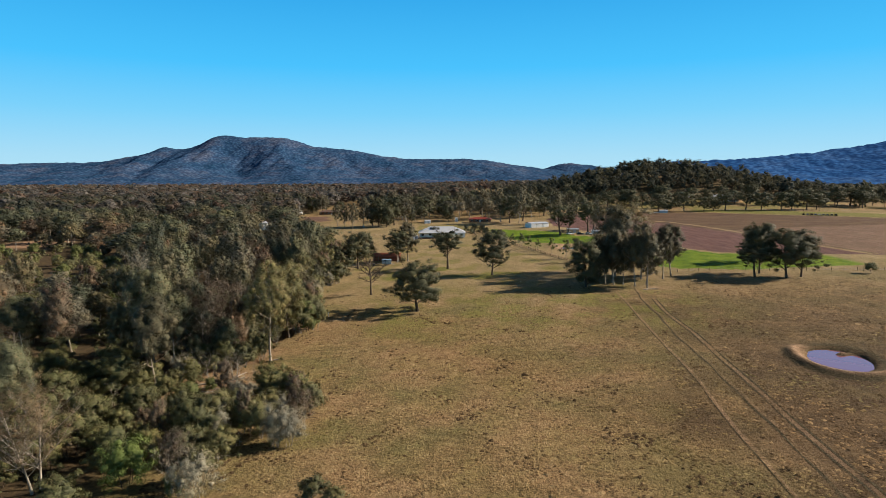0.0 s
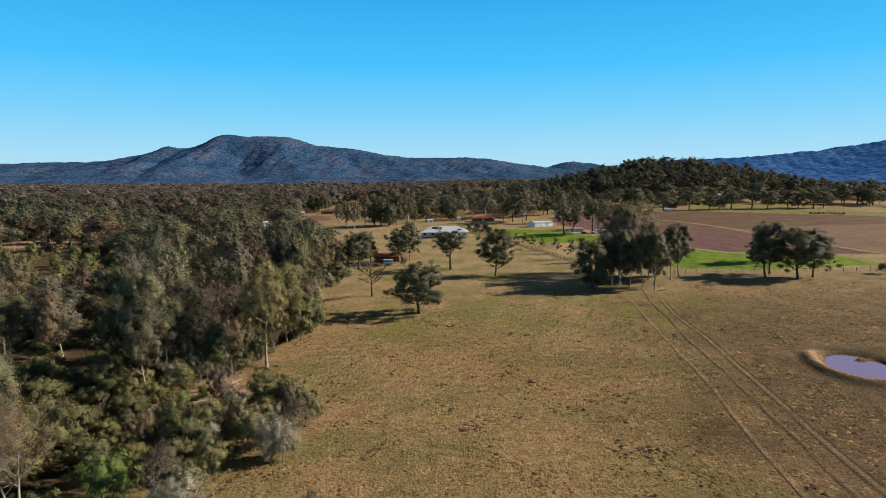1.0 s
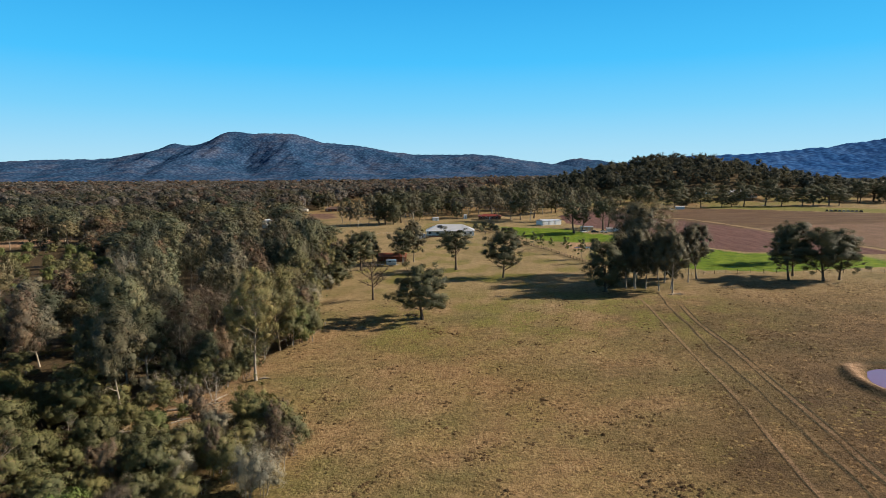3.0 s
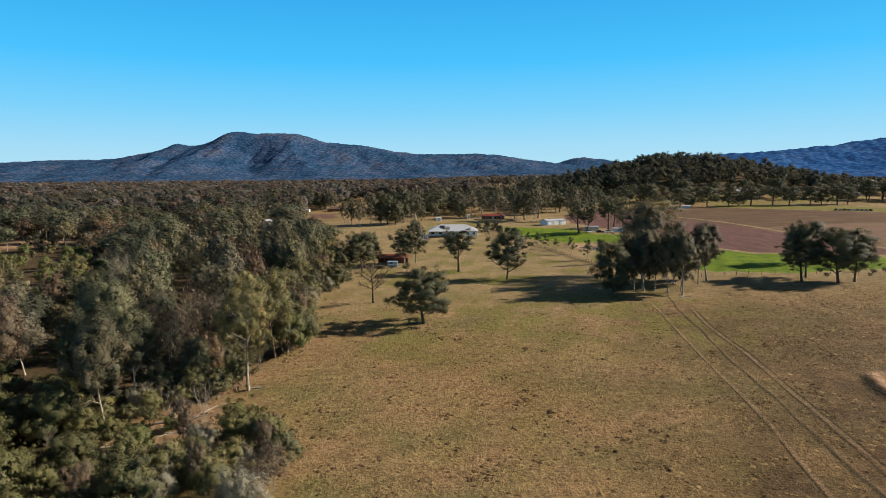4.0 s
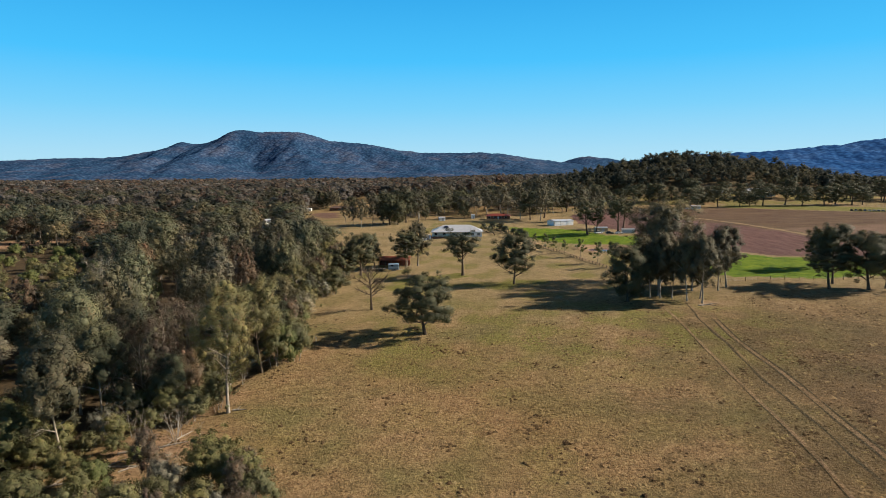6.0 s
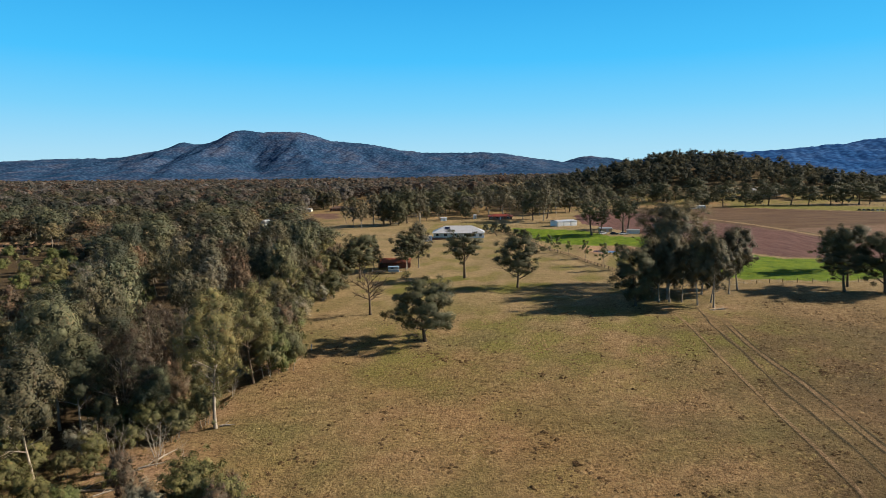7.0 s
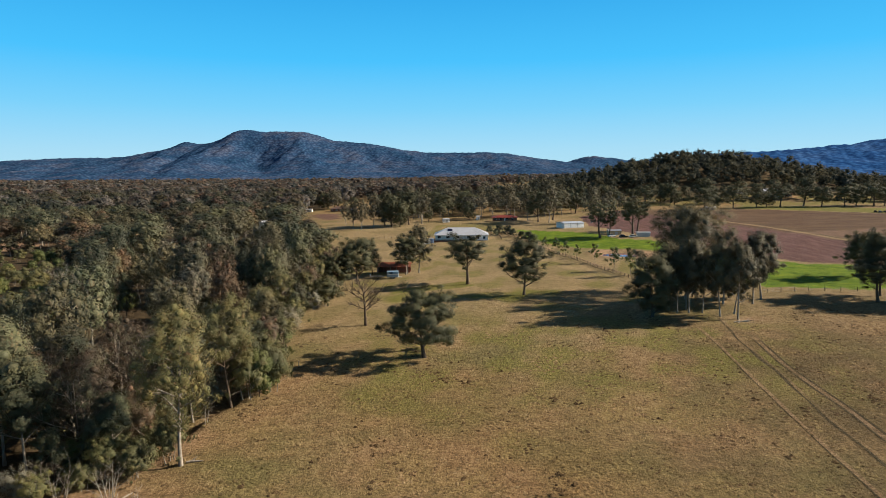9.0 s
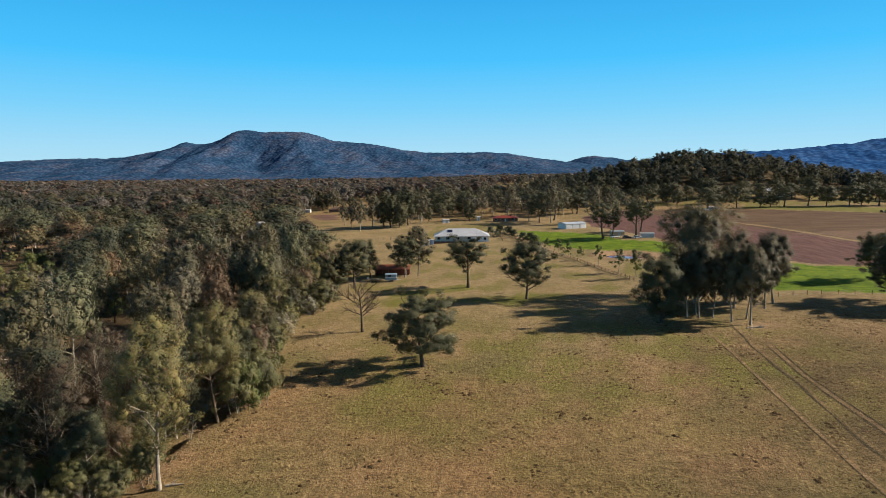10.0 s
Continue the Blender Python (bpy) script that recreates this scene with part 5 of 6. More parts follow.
# ---- wheel tracks ----
LEFT_RUT = [(56.9, 192), (55.4, 175), (53.8, 164), (51.2, 146), (49.1, 124), (46.5, 104), (43.9, 89.5), (42.4, 79), (41.0, 68), (39, 52), (37, 30)]
MID_RUT = [(65.4, 203), (62.8, 190), (60, 174), (57.6, 155), (55.0, 138), (52.9, 119), (50.7, 100), (48.9, 87.5), (47.6, 77), (46.2, 67), (44, 50), (42, 30)]
RIGHT_RUT = [(66.0, 186), (62.6, 170), (60.8, 155), (60.3, 142), (57.5, 122), (55.2, 106.4), (53.8, 95.4), (52.5, 86), (51.5, 77), (49.9, 64), (48, 48), (46, 30)]


def shifted(line, d):
    return [(x + d, y) for x, y in line]


ribbon("wheel_track_west", LEFT_RUT, 0.75, 0.03, "earth", 0.46, "pale worn vehicle track through dry grass")
ribbon("wheel_track_west_rut", shifted(LEFT_RUT, -0.45), 0.3, 0.05, "mud_shade", 1.2, "dark rut beside the worn track")
ribbon("wheel_track_middle", MID_RUT, 0.65, 0.04, "mud_shade", 1.5, "narrow dark cattle pad across the paddock", 0.2)
ribbon("wheel_track_middle_edge", shifted(MID_RUT, 0.6), 0.45, 0.03, "earth", 0.2, "trampled pale edge of the cattle pad", 0.2)
ribbon("wheel_track_east", RIGHT_RUT, 1.0, 0.03, "earth", 0.36, "pale worn crown between two wheel ruts")
ribbon("wheel_track_east_rut", shifted(RIGHT_RUT, -0.65), 0.5, 0.05, "mud_shade", 1.5, "dark wheel rut")
ribbon("wheel_track_east_rut_far", shifted(RIGHT_RUT, 0.6), 0.5, 0.05, "mud_shade", 1.5, "dark wheel rut")
ribbon("farm_lane", [(150, 480), (160, 452), (167.9, 431.6), (172, 405), (176.5, 370), (180, 335), (184, 300), (190, 262)], 3.0, 0.08, "earth", 0.5, "pale gravel lane across ploughed soil", 0.3)
ribbon("farm_lane_bank", [(153, 482), (163, 452), (171, 431.6), (175, 405), (179.5, 370), (183, 335), (187, 300), (193, 262)], 1.8, 0.1, "mud_shade", 0.9, "dark ditch beside the gravel lane", 0.3)
# dark strip painted on the ground for the fence's shadow side
ribbon("fence_shade_strip", [(24.6, 418), (32.0, 374.6), (41.1, 328), (50.9, 291.8), (58.8, 257.5)], 1.3, 0.05, "mud_shade", 0.8, "dark strip painted for the shade along the drive fence", 0.1)
ribbon("drive_verge", [(27.5, 419), (35, 375), (44, 328), (53.7, 291.8), (61.1, 258.6)], 2.2, 0.05, "earth", 0.7, "sandy drive along the fence", 0.3)

# ---- buildings ----
ROOF_LIGHT = paint_mat("light_grey_sheet_roof", (0.45, 0.46, 0.51), 0.35, 0.1, 0.15, 0.6, 0.25)
ROOF_RED = paint_mat("red_sheet_roof", (0.20, 0.042, 0.032), 0.5, 0.0, 0.3, 0.6, 0.25)
ROOF_BROWN = paint_mat("brown_tile_roof", (0.10, 0.062, 0.052), 0.8, 0.0, 0.3, 0.8, 0.35)
WALL_CREAM = paint_mat("cream_boards", (0.70, 0.67, 0.60), 0.6, 0.0, 0.12, 0.8)
WALL_WHITE = paint_mat("white_sheet", (0.80, 0.80, 0.78), 0.45, 0.0, 0.12, 0.8, 0.2)
WALL_BRICK = paint_mat("brown_brick", (0.20, 0.10, 0.065), 0.85, 0.0, 0.3, 2.0)
RUST_RED = paint_mat("faded_red_sheet", (0.259, 0.080, 0.045), 0.6, 0.0, 0.45, 0.9, 0.3)
GLASS = paint_mat("dark_window_glass", (0.02, 0.025, 0.03), 0.08, 0.0, 0.0)
FRAME = paint_mat("white_frame", (0.75, 0.75, 0.73), 0.4, 0.0, 0.1)
STEEL = paint_mat("galvanised_steel", (0.42, 0.44, 0.46), 0.4, 0.6, 0.3)
RUBBER = paint_mat("tyre_rubber", (0.02, 0.02, 0.02), 0.8, 0.0, 0.2)
SOLAR = paint_mat("solar_glass", (0.015, 0.02, 0.045), 0.1, 0.0, 0.0)
BLUE_PAINT = paint_mat("pale_blue_paint", (0.26, 0.34, 0.42), 0.35, 0.0, 0.2)


def window(parent, x, y, z, w, h):
    """A framed pane in a wall that faces -y."""
    win = part("window", bx(x - w / 2 - 0.08, y - 0.05, z - 0.08, x + w / 2 + 0.08, y - 0.002, z + h + 0.08), FRAME, parent)
    part("pane", bx(x - w / 2, y - 0.075, z, x - 0.03, y - 0.052, z + h), GLASS, win)
    part("pane", bx(x + 0.03, y - 0.075, z, x + w / 2, y - 0.052, z + h), GLASS, win)


def door(parent, x, y, z, w=0.9, h=2.05, mat=None):
    d = part("door", bx(x - w / 2, y - 0.06, z, x + w / 2, y - 0.003, z + h, bev=0.015), mat or FRAME, parent)
    part("handle", bx(x + w / 2 - 0.16, y - 0.12, z + 0.95, x + w / 2 - 0.06, y - 0.06, z + 1.02), STEEL, d)


def main_house():
    h = thing("farm_house", 3.0, 371.0, 0, "long cream farmhouse with light grey hipped roof and verandah", "house")
    part("foundation", bx(-14.2, -0.4, -0.8, 14.5, 14.3, 0.35), WALL_BRICK, h)
    part("wall", bx(-13.5, 3.2, 0.35, 6.0, 14.0, 3.1), WALL_CREAM, h)
    part("wall", bx(6.002, 0.2, 0.35, 14.0, 14.002, 3.1), WALL_WHITE, h)
    part("roof", hip_roof(-13.6, 0.8, 14.0, 14.0, 3.15, 3.4), ROOF_LIGHT, h)
    part("roof", hip_roof(6.3, 0.1, 13.7, 10.0, 3.25, 2.4), ROOF_LIGHT, h)
    part("verandah_deck", bx(-13.8, 0.2, 0.352, 5.98, 3.19, 0.45), TIMBER, h)
    for x in np.linspace(-13.4, 5.5, 8):
        part("post", bx(x - 0.07, 0.45, 0.45, x + 0.07, 0.59, 3.05), FRAME, h)
    part("rail", bx(-13.4, 0.48, 1.35, 2.8, 0.55, 1.43), FRAME, h)
    for x in (-11.5, -7.0, -2.0, 4.0):
        window(h, x, 3.2, 1.2, 1.7, 1.3)
    door(h, 1.0, 3.2, 0.45)
    window(h, 8.6, 0.2, 1.2, 1.5, 1.3)
    window(h, 12.0, 0.2, 1.2, 1.2, 1.3)
    part("gutter", bx(-14.3, -0.32, 3.0, 8.0, -0.18, 3.12), FRAME, h)
    panel = hull([(-7.2, 3.7, 5.05), (-4.6, 3.7, 5.05), (-4.6, 5.7, 6.05), (-7.2, 5.7, 6.05), (-7.2, 3.7, 4.95), (-4.6, 3.7, 4.95), (-4.6, 5.7, 5.95), (-7.2, 5.7, 5.95)],
                 [(0, 1, 2, 3), (4, 7, 6, 5), (0, 4, 5, 1), (1, 5, 6, 2), (2, 6, 7, 3), (3, 7, 4, 0)])
    part("solar_panel", panel, SOLAR, h, "dark solar panel")
    c = thing("garden_shed", -14.8, 366.0, 8, "small white garden shed beside the farmhouse", "shed")
    part("wall", bx(-1.6, -1.3, -0.3, 1.6, 1.3, 2.1), WALL_WHITE, c)
    part("roof", gable_roof(-1.6, -1.3, 1.6, 1.3, 2.1, 0.5, 0.15), ROOF_LIGHT, c)
    door(c, 0.2, -1.3, 0.0, 1.0, 1.9, STEEL)
    t = thing("water_tank", -12.6, 369.0, 0, "round dark blue water tank beside the farmhouse", "tank")
    bm = bmesh.new()
    bmesh.ops.create_cone(bm, cap_ends=True, segments=24, radius1=1.4, radius2=1.4, depth=2.5, matrix=Matrix.Translation((0, 0, 1.2)))
    part("shell", bm, paint_mat("tank_blue", (0.05, 0.08, 0.14), 0.5), t)
    bm = bmesh.new()
    bmesh.ops.create_cone(bm, cap_ends=True, segments=24, radius1=1.45, radius2=0.3, depth=0.35, matrix=Matrix.Translation((0, 0, 2.6)))
    part("lid", bm, STEEL, t)


def long_shed():
    s = thing("machinery_shed", 70.6, 419.5, 20, "long white sheet-metal machinery shed with wide doors", "shed")
    part("wall", bx(-6.8, 0, -0.6, 6.8, 9, 2.9), WALL_WHITE, s)
    part("roof", gable_roof(-6.8, 0, 6.8, 9, 2.9, 0.7, 0.25), ROOF_LIGHT, s)
    for x in (-4.8, -0.2, 4.6):
        part("roller_door", bx(x - 1.6, -0.08, -0.1, x + 1.6, -0.003, 2.5), paint_mat("roller_door_white", (0.72, 0.73, 0.74), 0.4, 0.1, 0.15, 0.8, 0.15), s)
    part("post", bx(-2.6, -0.14, -0.5, -2.4, -0.004, 2.8), STEEL, s)
    part("post", bx(2.2, -0.14, -0.5, 2.4, -0.004, 2.8), STEEL, s)


def bungalow(name, x, y, turn, L, W, roof, wall, label, wh=2.7, rise=2.2):
    h = thing(name, x, y, turn, label, "house")
    part("wall", bx(-L / 2, 0, -0.8, L / 2, W, wh), wall, h)
    part("roof", hip_roof(-L / 2, 0, L / 2, W, wh + 0.05, rise, 0.7), roof, h)
    for k in range(int(L / 4)):
        window(h, -L / 2 + 2 + k * 4.0, 0, 0.9, 1.6, 1.2)
    door(h, 0.0, 0, 0.0)
    bm = bmesh.new()
    box(bm, L * 0.2, W * 0.45, wh + rise * 0.5, L * 0.2 + 0.7, W * 0.45 + 0.7, wh + rise + 0.7)
    part("chimney", bm, WALL_BRICK, h)


def hut(name, x, y, turn, L, W, H, roof, wall, label):
    s = thing(name, x, y, turn, label, "shed")
    part("wall", bx(-L / 2, 0, -0.5, L / 2, W, H), wall, s)
    part("roof", gable_roof(-L / 2, 0, L / 2, W, H + 0.01, H * 0.22, 0.2), roof, s)
    door(s, L * 0.1, 0, 0.0, min(1.6, L * 0.4), H * 0.8, STEEL)


def red_shed():
    s = thing("red_shed", -23.5, 283.5, -3, "low faded red sheet-metal shed with open bays", "shed")
    part("wall", bx(-6.4, 2.4, -0.5, 6.2, 2.55, 2.6), RUST_RED, s)
    part("wall", bx(-6.55, -0.4, -0.5, -6.4, 2.55, 2.6), RUST_RED, s)
    part("wall", bx(1.2, -0.1, -0.5, 6.2, 0.05, 2.3), RUST_RED, s)
    part("roof", hull([(-6.8, -0.8, 2.2), (6.5, -0.8, 2.2), (6.5, 2.9, 3.6), (-6.8, 2.9, 3.6), (-6.8, -0.8, 2.27), (6.5, -0.8, 2.27), (6.5, 2.9, 3.67), (-6.8, 2.9, 3.67)],
                      [(0, 3, 2, 1), (4, 5, 6, 7), (0, 1, 5, 4), (1, 2, 6, 5), (2, 3, 7, 6), (3, 0, 4, 7)]), RUST_RED, s)
    for x in (-6.3, -3.8, -1.3, 1.1):
        part("post", bx(x - 0.06, -0.45, -0.4, x + 0.06, -0.33, 2.56), TIMBER, s)


def wheel(parent, x, y, r, w=0.22):
    bm = bmesh.new()
    turn = Matrix.Rotation(radians(90), 4, "X")
    bmesh.ops.create_cone(bm, cap_ends=True, segments=18, radius1=r, radius2=r, depth=w, matrix=Matrix.Translation((x, y, r)) @ turn)
    t = part("wheel", bm, RUBBER, parent)
    bm = bmesh.new()
    bmesh.ops.create_cone(bm, cap_ends=True, segments=12, radius1=r * 0.55, radius2=r * 0.5, depth=w + 0.03, matrix=Matrix.Translation((x, y, r)) @ turn)
    part("rim", bm, STEEL, t)


def horse_float():
    v = thing("box_trailer", -22.6, 271.0, 4, "pale blue and white box trailer parked by the red shed", "trailer")
    part("body", bx(-2.2, -1.05, 0.55, 2.0, 1.05, 2.75, bev=0.12), BLUE_PAINT, v)
    part("stripe", bx(-2.1, -1.07, 1.5, 1.9, -1.055, 1.68), WALL_WHITE, v)
    part("window", bx(-1.2, -1.075, 1.9, -0.1, -1.058, 2.4), GLASS, v)
    part("drawbar", hull([(2.0, -0.5, 0.5), (2.0, 0.5, 0.5), (3.3, 0.05, 0.5), (3.3, -0.05, 0.5), (2.0, -0.5, 0.6), (2.0, 0.5, 0.6), (3.3, 0.05, 0.6), (3.3, -0.05, 0.6)],
                         [(0, 1, 2, 3), (4, 7, 6, 5), (0, 4, 5, 1), (1, 5, 6, 2), (2, 6, 7, 3), (3, 7, 4, 0)]), STEEL, v)
    for x in (-0.6, 0.3):
        for y in (-1.0, 1.0):
            wheel(v, x, y, 0.38)
    f = thing("flat_trailer", -28.5, 272.5, 2, "low flat farm trailer beside the box trailer", "trailer")
    part("deck", bx(-2.6, -1.0, 0.6, 2.6, 1.0, 0.78), TIMBER, f)
    part("headboard", bx(-2.65, -1.0, 0.78, -2.55, 1.0, 1.5), STEEL, f)
    for y in (-0.95, 0.95):
        wheel(f, 0.2, y, 0.36)


def car(x, y, turn, paint, label, group="parked cars in the farmyard"):
    c = thing("parked_car", x, y, turn, label, "car", group)
    body = hull([(-2.2, -0.85, 0.35), (2.2, -0.85, 0.35), (2.2, 0.85, 0.35), (-2.2, 0.85, 0.35), (-2.2, -0.85, 0.95), (2.15, -0.85, 0.85), (2.15, 0.85, 0.85), (-2.2, 0.85, 0.95)],
                [(0, 3, 2, 1), (4, 5, 6, 7), (0, 1, 5, 4), (1, 2, 6, 5), (2, 3, 7, 6), (3, 0, 4, 7)])
    bmesh.ops.bevel(body, geom=list(body.edges), offset=0.08, segments=2, affect="EDGES")
    part("body", body, paint, c)
    part("cabin_glass", hull([(-1.7, -0.78, 0.9), (1.0, -0.78, 0.9), (1.0, 0.78, 0.9), (-1.7, 0.78, 0.9), (-1.3, -0.62, 1.45), (0.3, -0.62, 1.45), (0.3, 0.62, 1.45), (-1.3, 0.62, 1.45)],
                             [(0, 3, 2, 1), (4, 5, 6, 7), (0, 1, 5, 4), (1, 2, 6, 5), (2, 3, 7, 6), (3, 0, 4, 7)]), GLASS, c)
    part("cabin_roof", bx(-1.25, -0.6, 1.44, 0.28, 0.6, 1.5, bev=0.02), paint, c)
    for wx in (-1.35, 1.4):
        for wy in (-0.78, 0.78):
            wheel(c, wx, wy, 0.33, 0.2)


main_house()
long_shed()
red_shed()
horse_float()
bungalow("red_roof_house", 34.5, 487.0, -4, 17, 9, ROOF_RED, WALL_BRICK, "low brick house with red sheet roof among trees", 2.3, 1.5)
bungalow("brown_roof_house", -114.0, 676.0, 5, 26, 12, ROOF_BROWN, WALL_BRICK, "low brown brick house with dark tiled roof")
bungalow("red_roof_cottage", 299.0, 622.0, 6, 15, 9, ROOF_RED, WALL_WHITE, "small white cottage with bright red roof")
bungalow("grey_roof_house", 296.0, 640.0, -3, 18, 9, ROOF_LIGHT, WALL_WHITE, "white house with pale grey roof behind trees")
bungalow("paddock_house", 112.0, 690.0, 8, 16, 9, paint_mat("blue_grey_roof", (0.32, 0.40, 0.46), 0.4, 0.1, 0.2, 0.6, 0.25), WALL_CREAM, "pale house with blue-grey roof beyond the brown field")
hut("pump_shed", -6.7, 494.0, 12, 4.5, 3.5, 2.4, ROOF_LIGHT, WALL_WHITE, "small white pump shed in the yard")
hut("meter_hut", 16.5, 503.0, 0, 2.4, 2.2, 2.8, ROOF_LIGHT, WALL_WHITE, "narrow white hut beside the drive")
hut("yard_shed", 96.0, 366.0, -8, 6.5, 5, 2.0, STEEL, STEEL, "small grey steel yard shed under a gum")
hut("hay_shed", 84.5, 378.0, 0, 6.5, 5, 2.2, STEEL, paint_mat("shed_buff", (0.45, 0.35, 0.22), 0.6), "buff and grey open farm shed behind trees")
hut("forest_cabin", -132.0, 477.0, 55, 5.2, 4.6, 5.2, ROOF_LIGHT, WALL_WHITE, "tall white sheet-metal building among forest trees")
hut("far_hut", -152.0, 681.0, 0, 9, 5, 2.8, ROOF_LIGHT, WALL_CREAM, "pale hut beside the brown-roofed house")
hut("stock_hut", 268.0, 644.0, 6, 5, 4, 2.6, ROOF_LIGHT, WALL_WHITE, "small white hut among paddock gums")
hut("field_shed", 200.0, 540.0, -10, 7, 4, 2.2, ROOF_LIGHT, STEEL, "blue-grey steel shed at the edge of brown field")
WHITE_CAR, DARK_CAR = paint_mat("white_car_paint", (0.75, 0.75, 0.75), 0.25), paint_mat("dark_car_paint", (0.03, 0.03, 0.035), 0.25)
car(90.3, 363.8, 10, WHITE_CAR, "white car parked under the gum by the yard")
car(85.5, 365.0, -15, DARK_CAR, "dark car parked beside farm clutter")
car(80.5, 369.0, 20, WHITE_CAR, "white car parked beside a tree trunk")
car(192.0, 536.0, 5, WHITE_CAR, "white car parked at the field's edge")
GREY_CAR, BLUE_CAR = paint_mat("grey_car_paint", (0.22, 0.23, 0.25), 0.35, 0.2), paint_mat("blue_car_paint", (0.08, 0.12, 0.22), 0.3)
for k, (paint, hue) in enumerate(((DARK_CAR, "black"), (GREY_CAR, "grey"), (DARK_CAR, "black"), (BLUE_CAR, "blue"), (WHITE_CAR, "white"), (GREY_CAR, "grey"), (BLUE_CAR, "blue"), (GREY_CAR, "grey"), (DARK_CAR, "black"))):
    car(294.5 + 2.2 * k, 491.0 - 1.6 * k, 60 + 4 * (k % 3), paint, f"dusty {hue} car in a row under paddock gums", "row of cars under gums")

# ---- fences ----
FENCE_WOOD = wood_mat("dark_fence_timber", (0.06, 0.045, 0.032), (0.16, 0.125, 0.09), 5)
POST = bmesh.new()
bmesh.ops.create_cone(POST, cap_ends=True, segments=6, radius1=0.09, radius2=0.075, depth=1.7, matrix=Matrix.Translation((0, 0, 0.5)))
POST_ME = bpy.data.meshes.new("post")
POST.to_mesh(POST_ME)
POST.free()
POST_ME.materials.append(FENCE_WOOD)


def fence(stops, gap, label, wires=3, rail=False):
    top = new("fence")
    tagged(top, label, "fence")
    pts = []
    for (ax, ay), (bx_, by) in zip(stops, stops[1:]):
        n = max(1, round(math.hypot(bx_ - ax, by - ay) / gap))
        pts += [(ax + (bx_ - ax) * i / n, ay + (by - ay) * i / n) for i in range(n)]
    pts.append(stops[-1])
    r = random.Random(len(pts))
    for x, y in pts:
        p = new("post", POST_ME)
        p.parent = top
        p.location = (x, y, high(x, y))
        p.rotation_euler = (r.uniform(-0.05, 0.05), r.uniform(-0.05, 0.05), r.uniform(0, 6))
    for k in range(wires):
        v, f = [], []
        tube(v, f, [(x, y, high(x, y) + 0.35 + 0.4 * k) for x, y in pts], [0.045 if rail else 0.012] * len(pts), 4)
        w = new("rail" if rail else "wire", from_arrays("wire", np.array([tuple(p) for p in v]), np.array(f), FENCE_WOOD if rail else STEEL))
        w.parent = top


fence([(58.6, 257), (50.7, 291.8), (40.9, 328), (31.8, 375), (24.4, 419)], 3.0, "timber post and rail fence along the sandy drive", 3, True)
fence([(58.6, 257), (68, 240), (82, 226.5), (103, 229), (150, 222), (230, 208)], 4.5, "post and wire fence along the green crop")
fence([(-60, 392), (-20, 398), (20, 405), (24, 419)], 4.0, "post and wire fence behind the farmhouse yard")
fence([(24, 372), (24, 400), (34, 398)], 3.0, "timber yard fence beside the farmhouse", 3, True)
fence([(176, 566), (240, 560), (300, 548), (360, 530)], 6.0, "far post and wire fence along the trees")

# ---- logs, stump and posts ----
def log(name, x, y, turn, length, radius, label, mat, fork=False):
    v, f = [], []
    c, s = math.cos(turn), math.sin(turn)
    pts = [(x + c * length * u, y + s * length * u, high(x + c * length * u, y + s * length * u) + radius * (0.7 + 0.3 * math.sin(5 * u))) for u in (0, 0.3, 0.6, 1)]
    tube(v, f, pts, [radius, radius * 0.9, radius * 0.7, radius * 0.3], 7)
    if fork:
        a = turn + 0.7
        tube(v, f, [pts[1], (pts[1][0] + math.cos(a) * length * 0.4, pts[1][1] + math.sin(a) * length * 0.4, pts[1][2] + 0.4)], [radius * 0.6, radius * 0.15], 6)
    me = from_arrays(name, np.array([tuple(p) for p in v]), np.array(f), mat, True)
    tagged(new(name, me), label, "log", "fallen timber")


for x, y, a, ln, r_ in ((66.5, 194.6, 0.3, 4.5, 0.16), (68.0, 195.6, -0.4, 3.5, 0.12), (67.0, 193.6, 0.9, 3.0, 0.12), (69.5, 196.0, 0.1, 2.6, 0.1)):
    log("fallen_branch", x, y, a, ln, r_, "bleached fallen branch at the foot of a gum", BARK_PALE, True)
for x, y, a, ln, r_ in ((-47, 112.5, 0.2, 6, 0.2), (-45, 110.5, -0.2, 5, 0.16), (-42, 114.0, 0.5, 4, 0.15), (-48.5, 108.0, 0.1, 7, 0.2), (-40.5, 116.5, 1.2, 3.5, 0.14), (-44, 107.0, 0.7, 3.5, 0.12),
                        (-36.0, 127.5, 0.2, 2.2, 0.18), (-52, 103, 0.4, 5, 0.18)):
    log("fallen_log", x, y, a, ln, r_, "grey fallen log in a small clearing", BARK_PALE, True)
v, f = [], []
tube(v, f, [(-37.4, 180.2, high(-37.4, 180.2) - 0.2), (-37.3, 180.2, high(-37.4, 180.2) + 0.9), (-37.2, 180.1, high(-37.4, 180.2) + 1.7)], [0.95, 0.8, 0.55], 9)
v.append(Vector((-37.15, 180.1, high(-37.4, 180.2) + 1.9)))
f2 = f + [(18 + k, 18 + (k + 1) % 9, 27, 27) for k in range(9)]
bm = bmesh.new()
vs = [bm.verts.new(p) for p in v]
for fc in f2:
    bm.faces.new([vs[i] for i in dict.fromkeys(fc)])
me = bpy.data.meshes.new("burnt_stump")
bm.to_mesh(me)
bm.free()
me.materials.append(wood_mat("charred_wood", (0.012, 0.010, 0.009), (0.045, 0.038, 0.032)))
tagged(new("burnt_stump", me), "charred black tree stump beside the wood", "stump")
mark = new("marker_post", POST_ME.copy())
mark.data.materials.clear()
mark.data.materials.append(FRAME)
mark.location = (-31.2, 169.0, high(-31.2, 169.0))
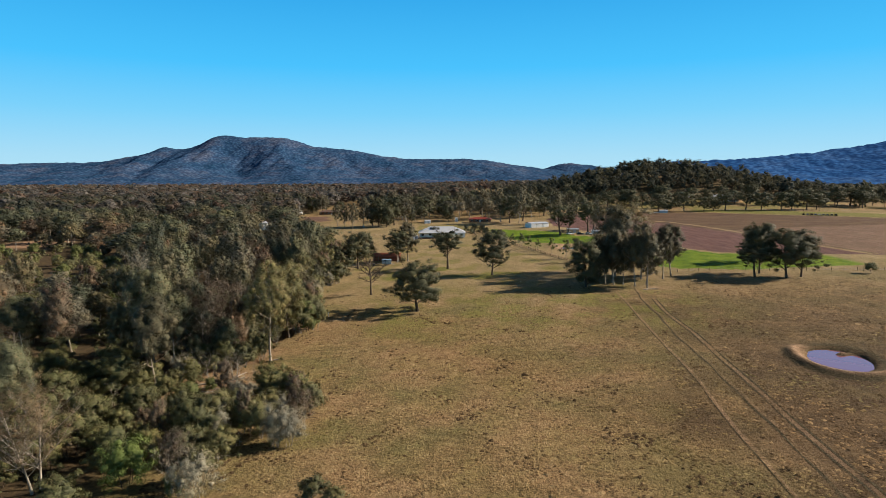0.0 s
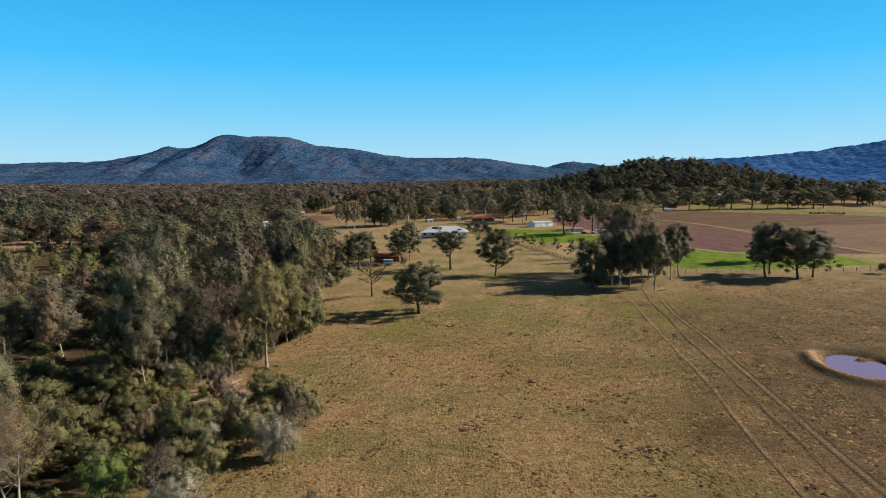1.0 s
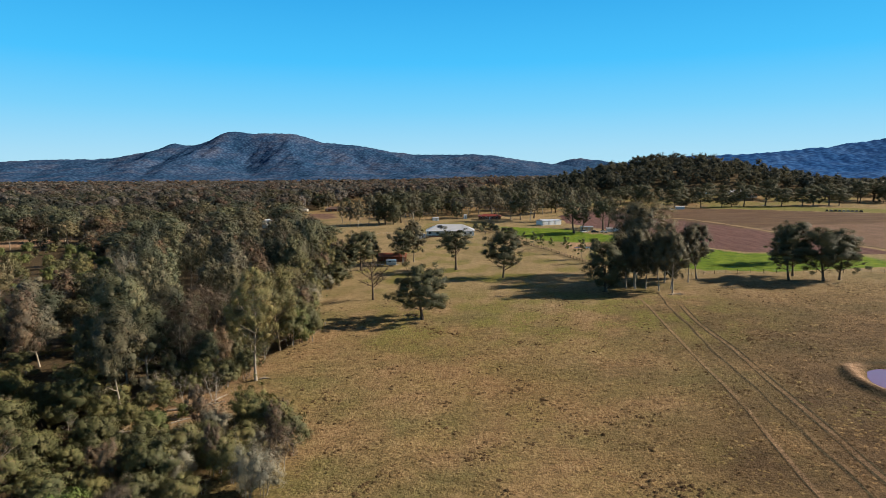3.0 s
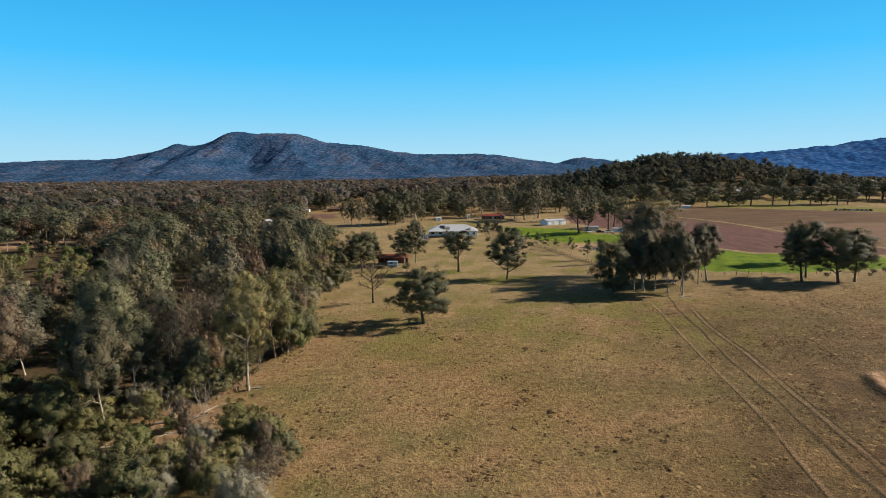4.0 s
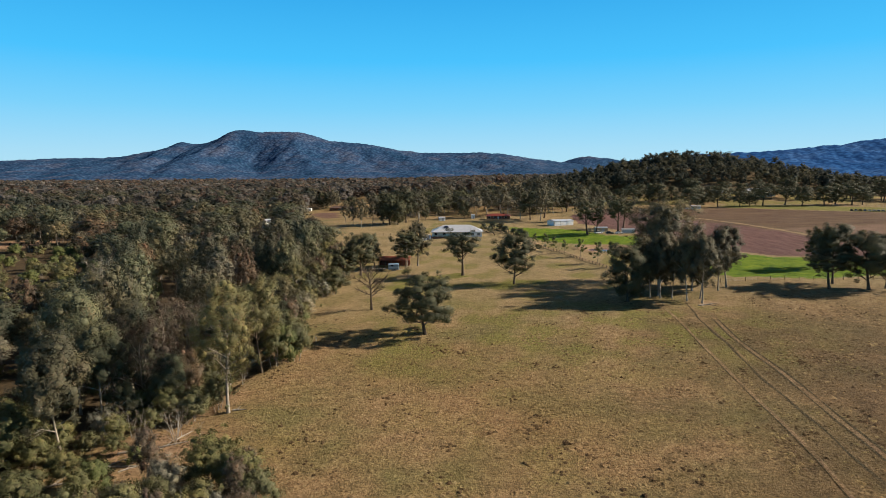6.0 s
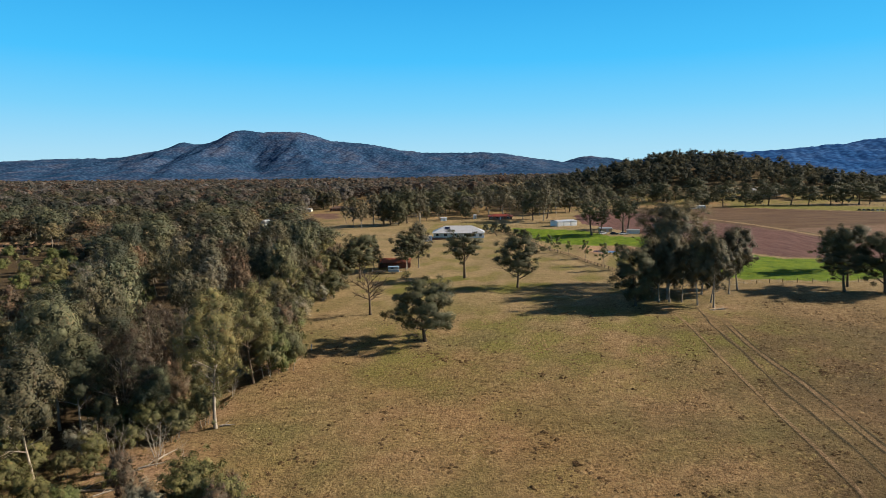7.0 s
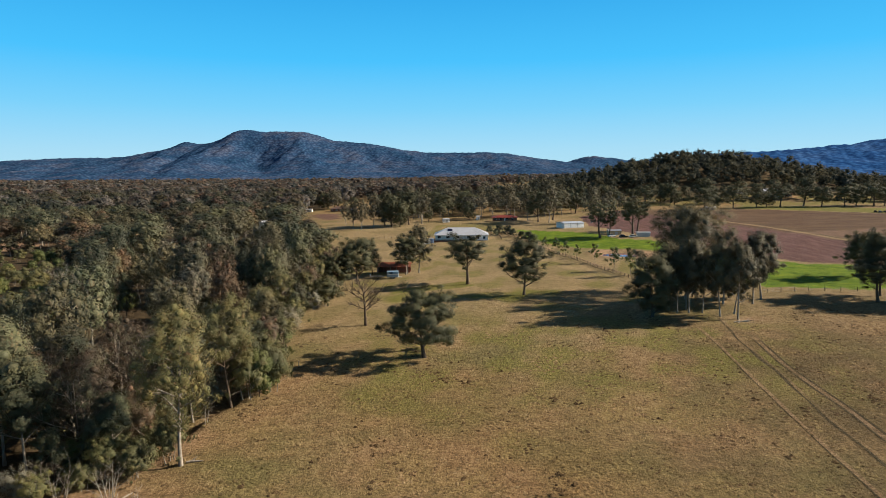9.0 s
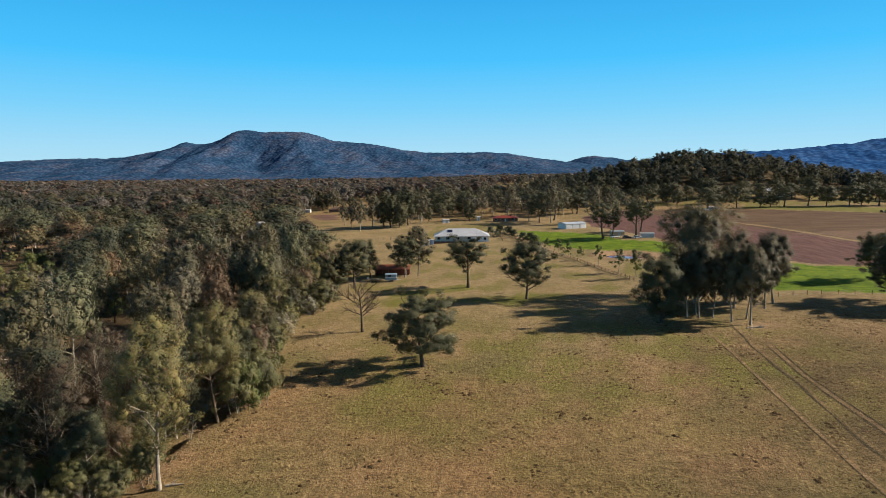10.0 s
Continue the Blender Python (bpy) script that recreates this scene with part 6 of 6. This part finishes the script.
tagged(mark, "short white marker post in the grass", "post")


# ---- grass tussocks ----
def tussocks():
    """Low mounds of grass over the near paddock, coloured like the ground round them."""
    r = np.random.default_rng(77)
    n = 120000
    y = 55 + 150 * r.uniform(size=n) ** 1.4
    x = r.uniform(-1, 1, n) * (0.72 * y + 12) + 6
    want = 0.34 + 0.45 * waves(x, y, 28, 3) + 0.35 * waves(x, y, 9, 5)
    k = (r.uniform(size=n) < want) & (x > wood_edge(y) + 3) & (np.hypot(x - DAM[0], y - DAM[1]) > 14.5)
    for line in (LEFT_RUT, MID_RUT, RIGHT_RUT):
        px_ = np.interp(-y, [-p[1] for p in line], [p[0] for p in line])
        k &= np.abs(x - px_) > 0.9
    x, y = x[k], y[k]
    n = len(x)
    z = land(x, y)
    wide = r.uniform(0.16, 0.5, n) * (1 + 0.35 * waves(x, y, 17, 8))
    big = (r.uniform(size=n) < 0.4) & (waves(x, y, 14, 6) + 0.5 * waves(x, y, 47, 2) > 0.3)
    wide = wide * np.where(big, 0.95, 1)
    tall = wide * r.uniform(0.15, 0.5, n) * np.where(big, 1.6, 1)
    sides = 5
    a = r.uniform(0, 6.283, (n, 1)) + np.arange(sides) * 6.283 / sides + r.uniform(-0.4, 0.4, (n, sides))
    rad = wide[:, None] * r.uniform(0.7, 1.3, (n, sides))
    ring = np.stack([x[:, None] + np.cos(a) * rad, y[:, None] + np.sin(a) * rad, np.repeat(z[:, None] - 0.03, sides, 1)], -1)
    tip = np.stack([x + r.uniform(-0.3, 0.3, n) * wide, y + r.uniform(-0.3, 0.3, n) * wide, z + tall], -1)[:, None]
    v = np.concatenate([ring, tip], 1).reshape(-1, 3)
    base = np.arange(n)[:, None] * (sides + 1)
    f = np.stack([np.stack([base[:, 0] + i, base[:, 0] + (i + 1) % sides, base[:, 0] + sides], 1) for i in range(sides)], 1).reshape(-1, 3)
    me = from_arrays("grass", v, f, GROUND_MAT, True)
    tint = np.repeat(r.uniform(0, 1, n), sides + 1)
    spread(me, "pale", np.clip(paled(v[:, 0], v[:, 1]) + 0.5 * (tint > 0.7) * (1 - np.clip(browned(v[:, 0], v[:, 1]), 0, 1)), 0, 1))
    spread(me, "brown", np.clip(browned(v[:, 0], v[:, 1]) * (tint < 0.7) + 0.5 * (tint < 0.2) + np.repeat(big, sides + 1), 0, 1))
    tagged(new("grass", me), "dry brown grass tussocks scattered over the paddock", "grass", kind="stuff")
    return n


tussocks()
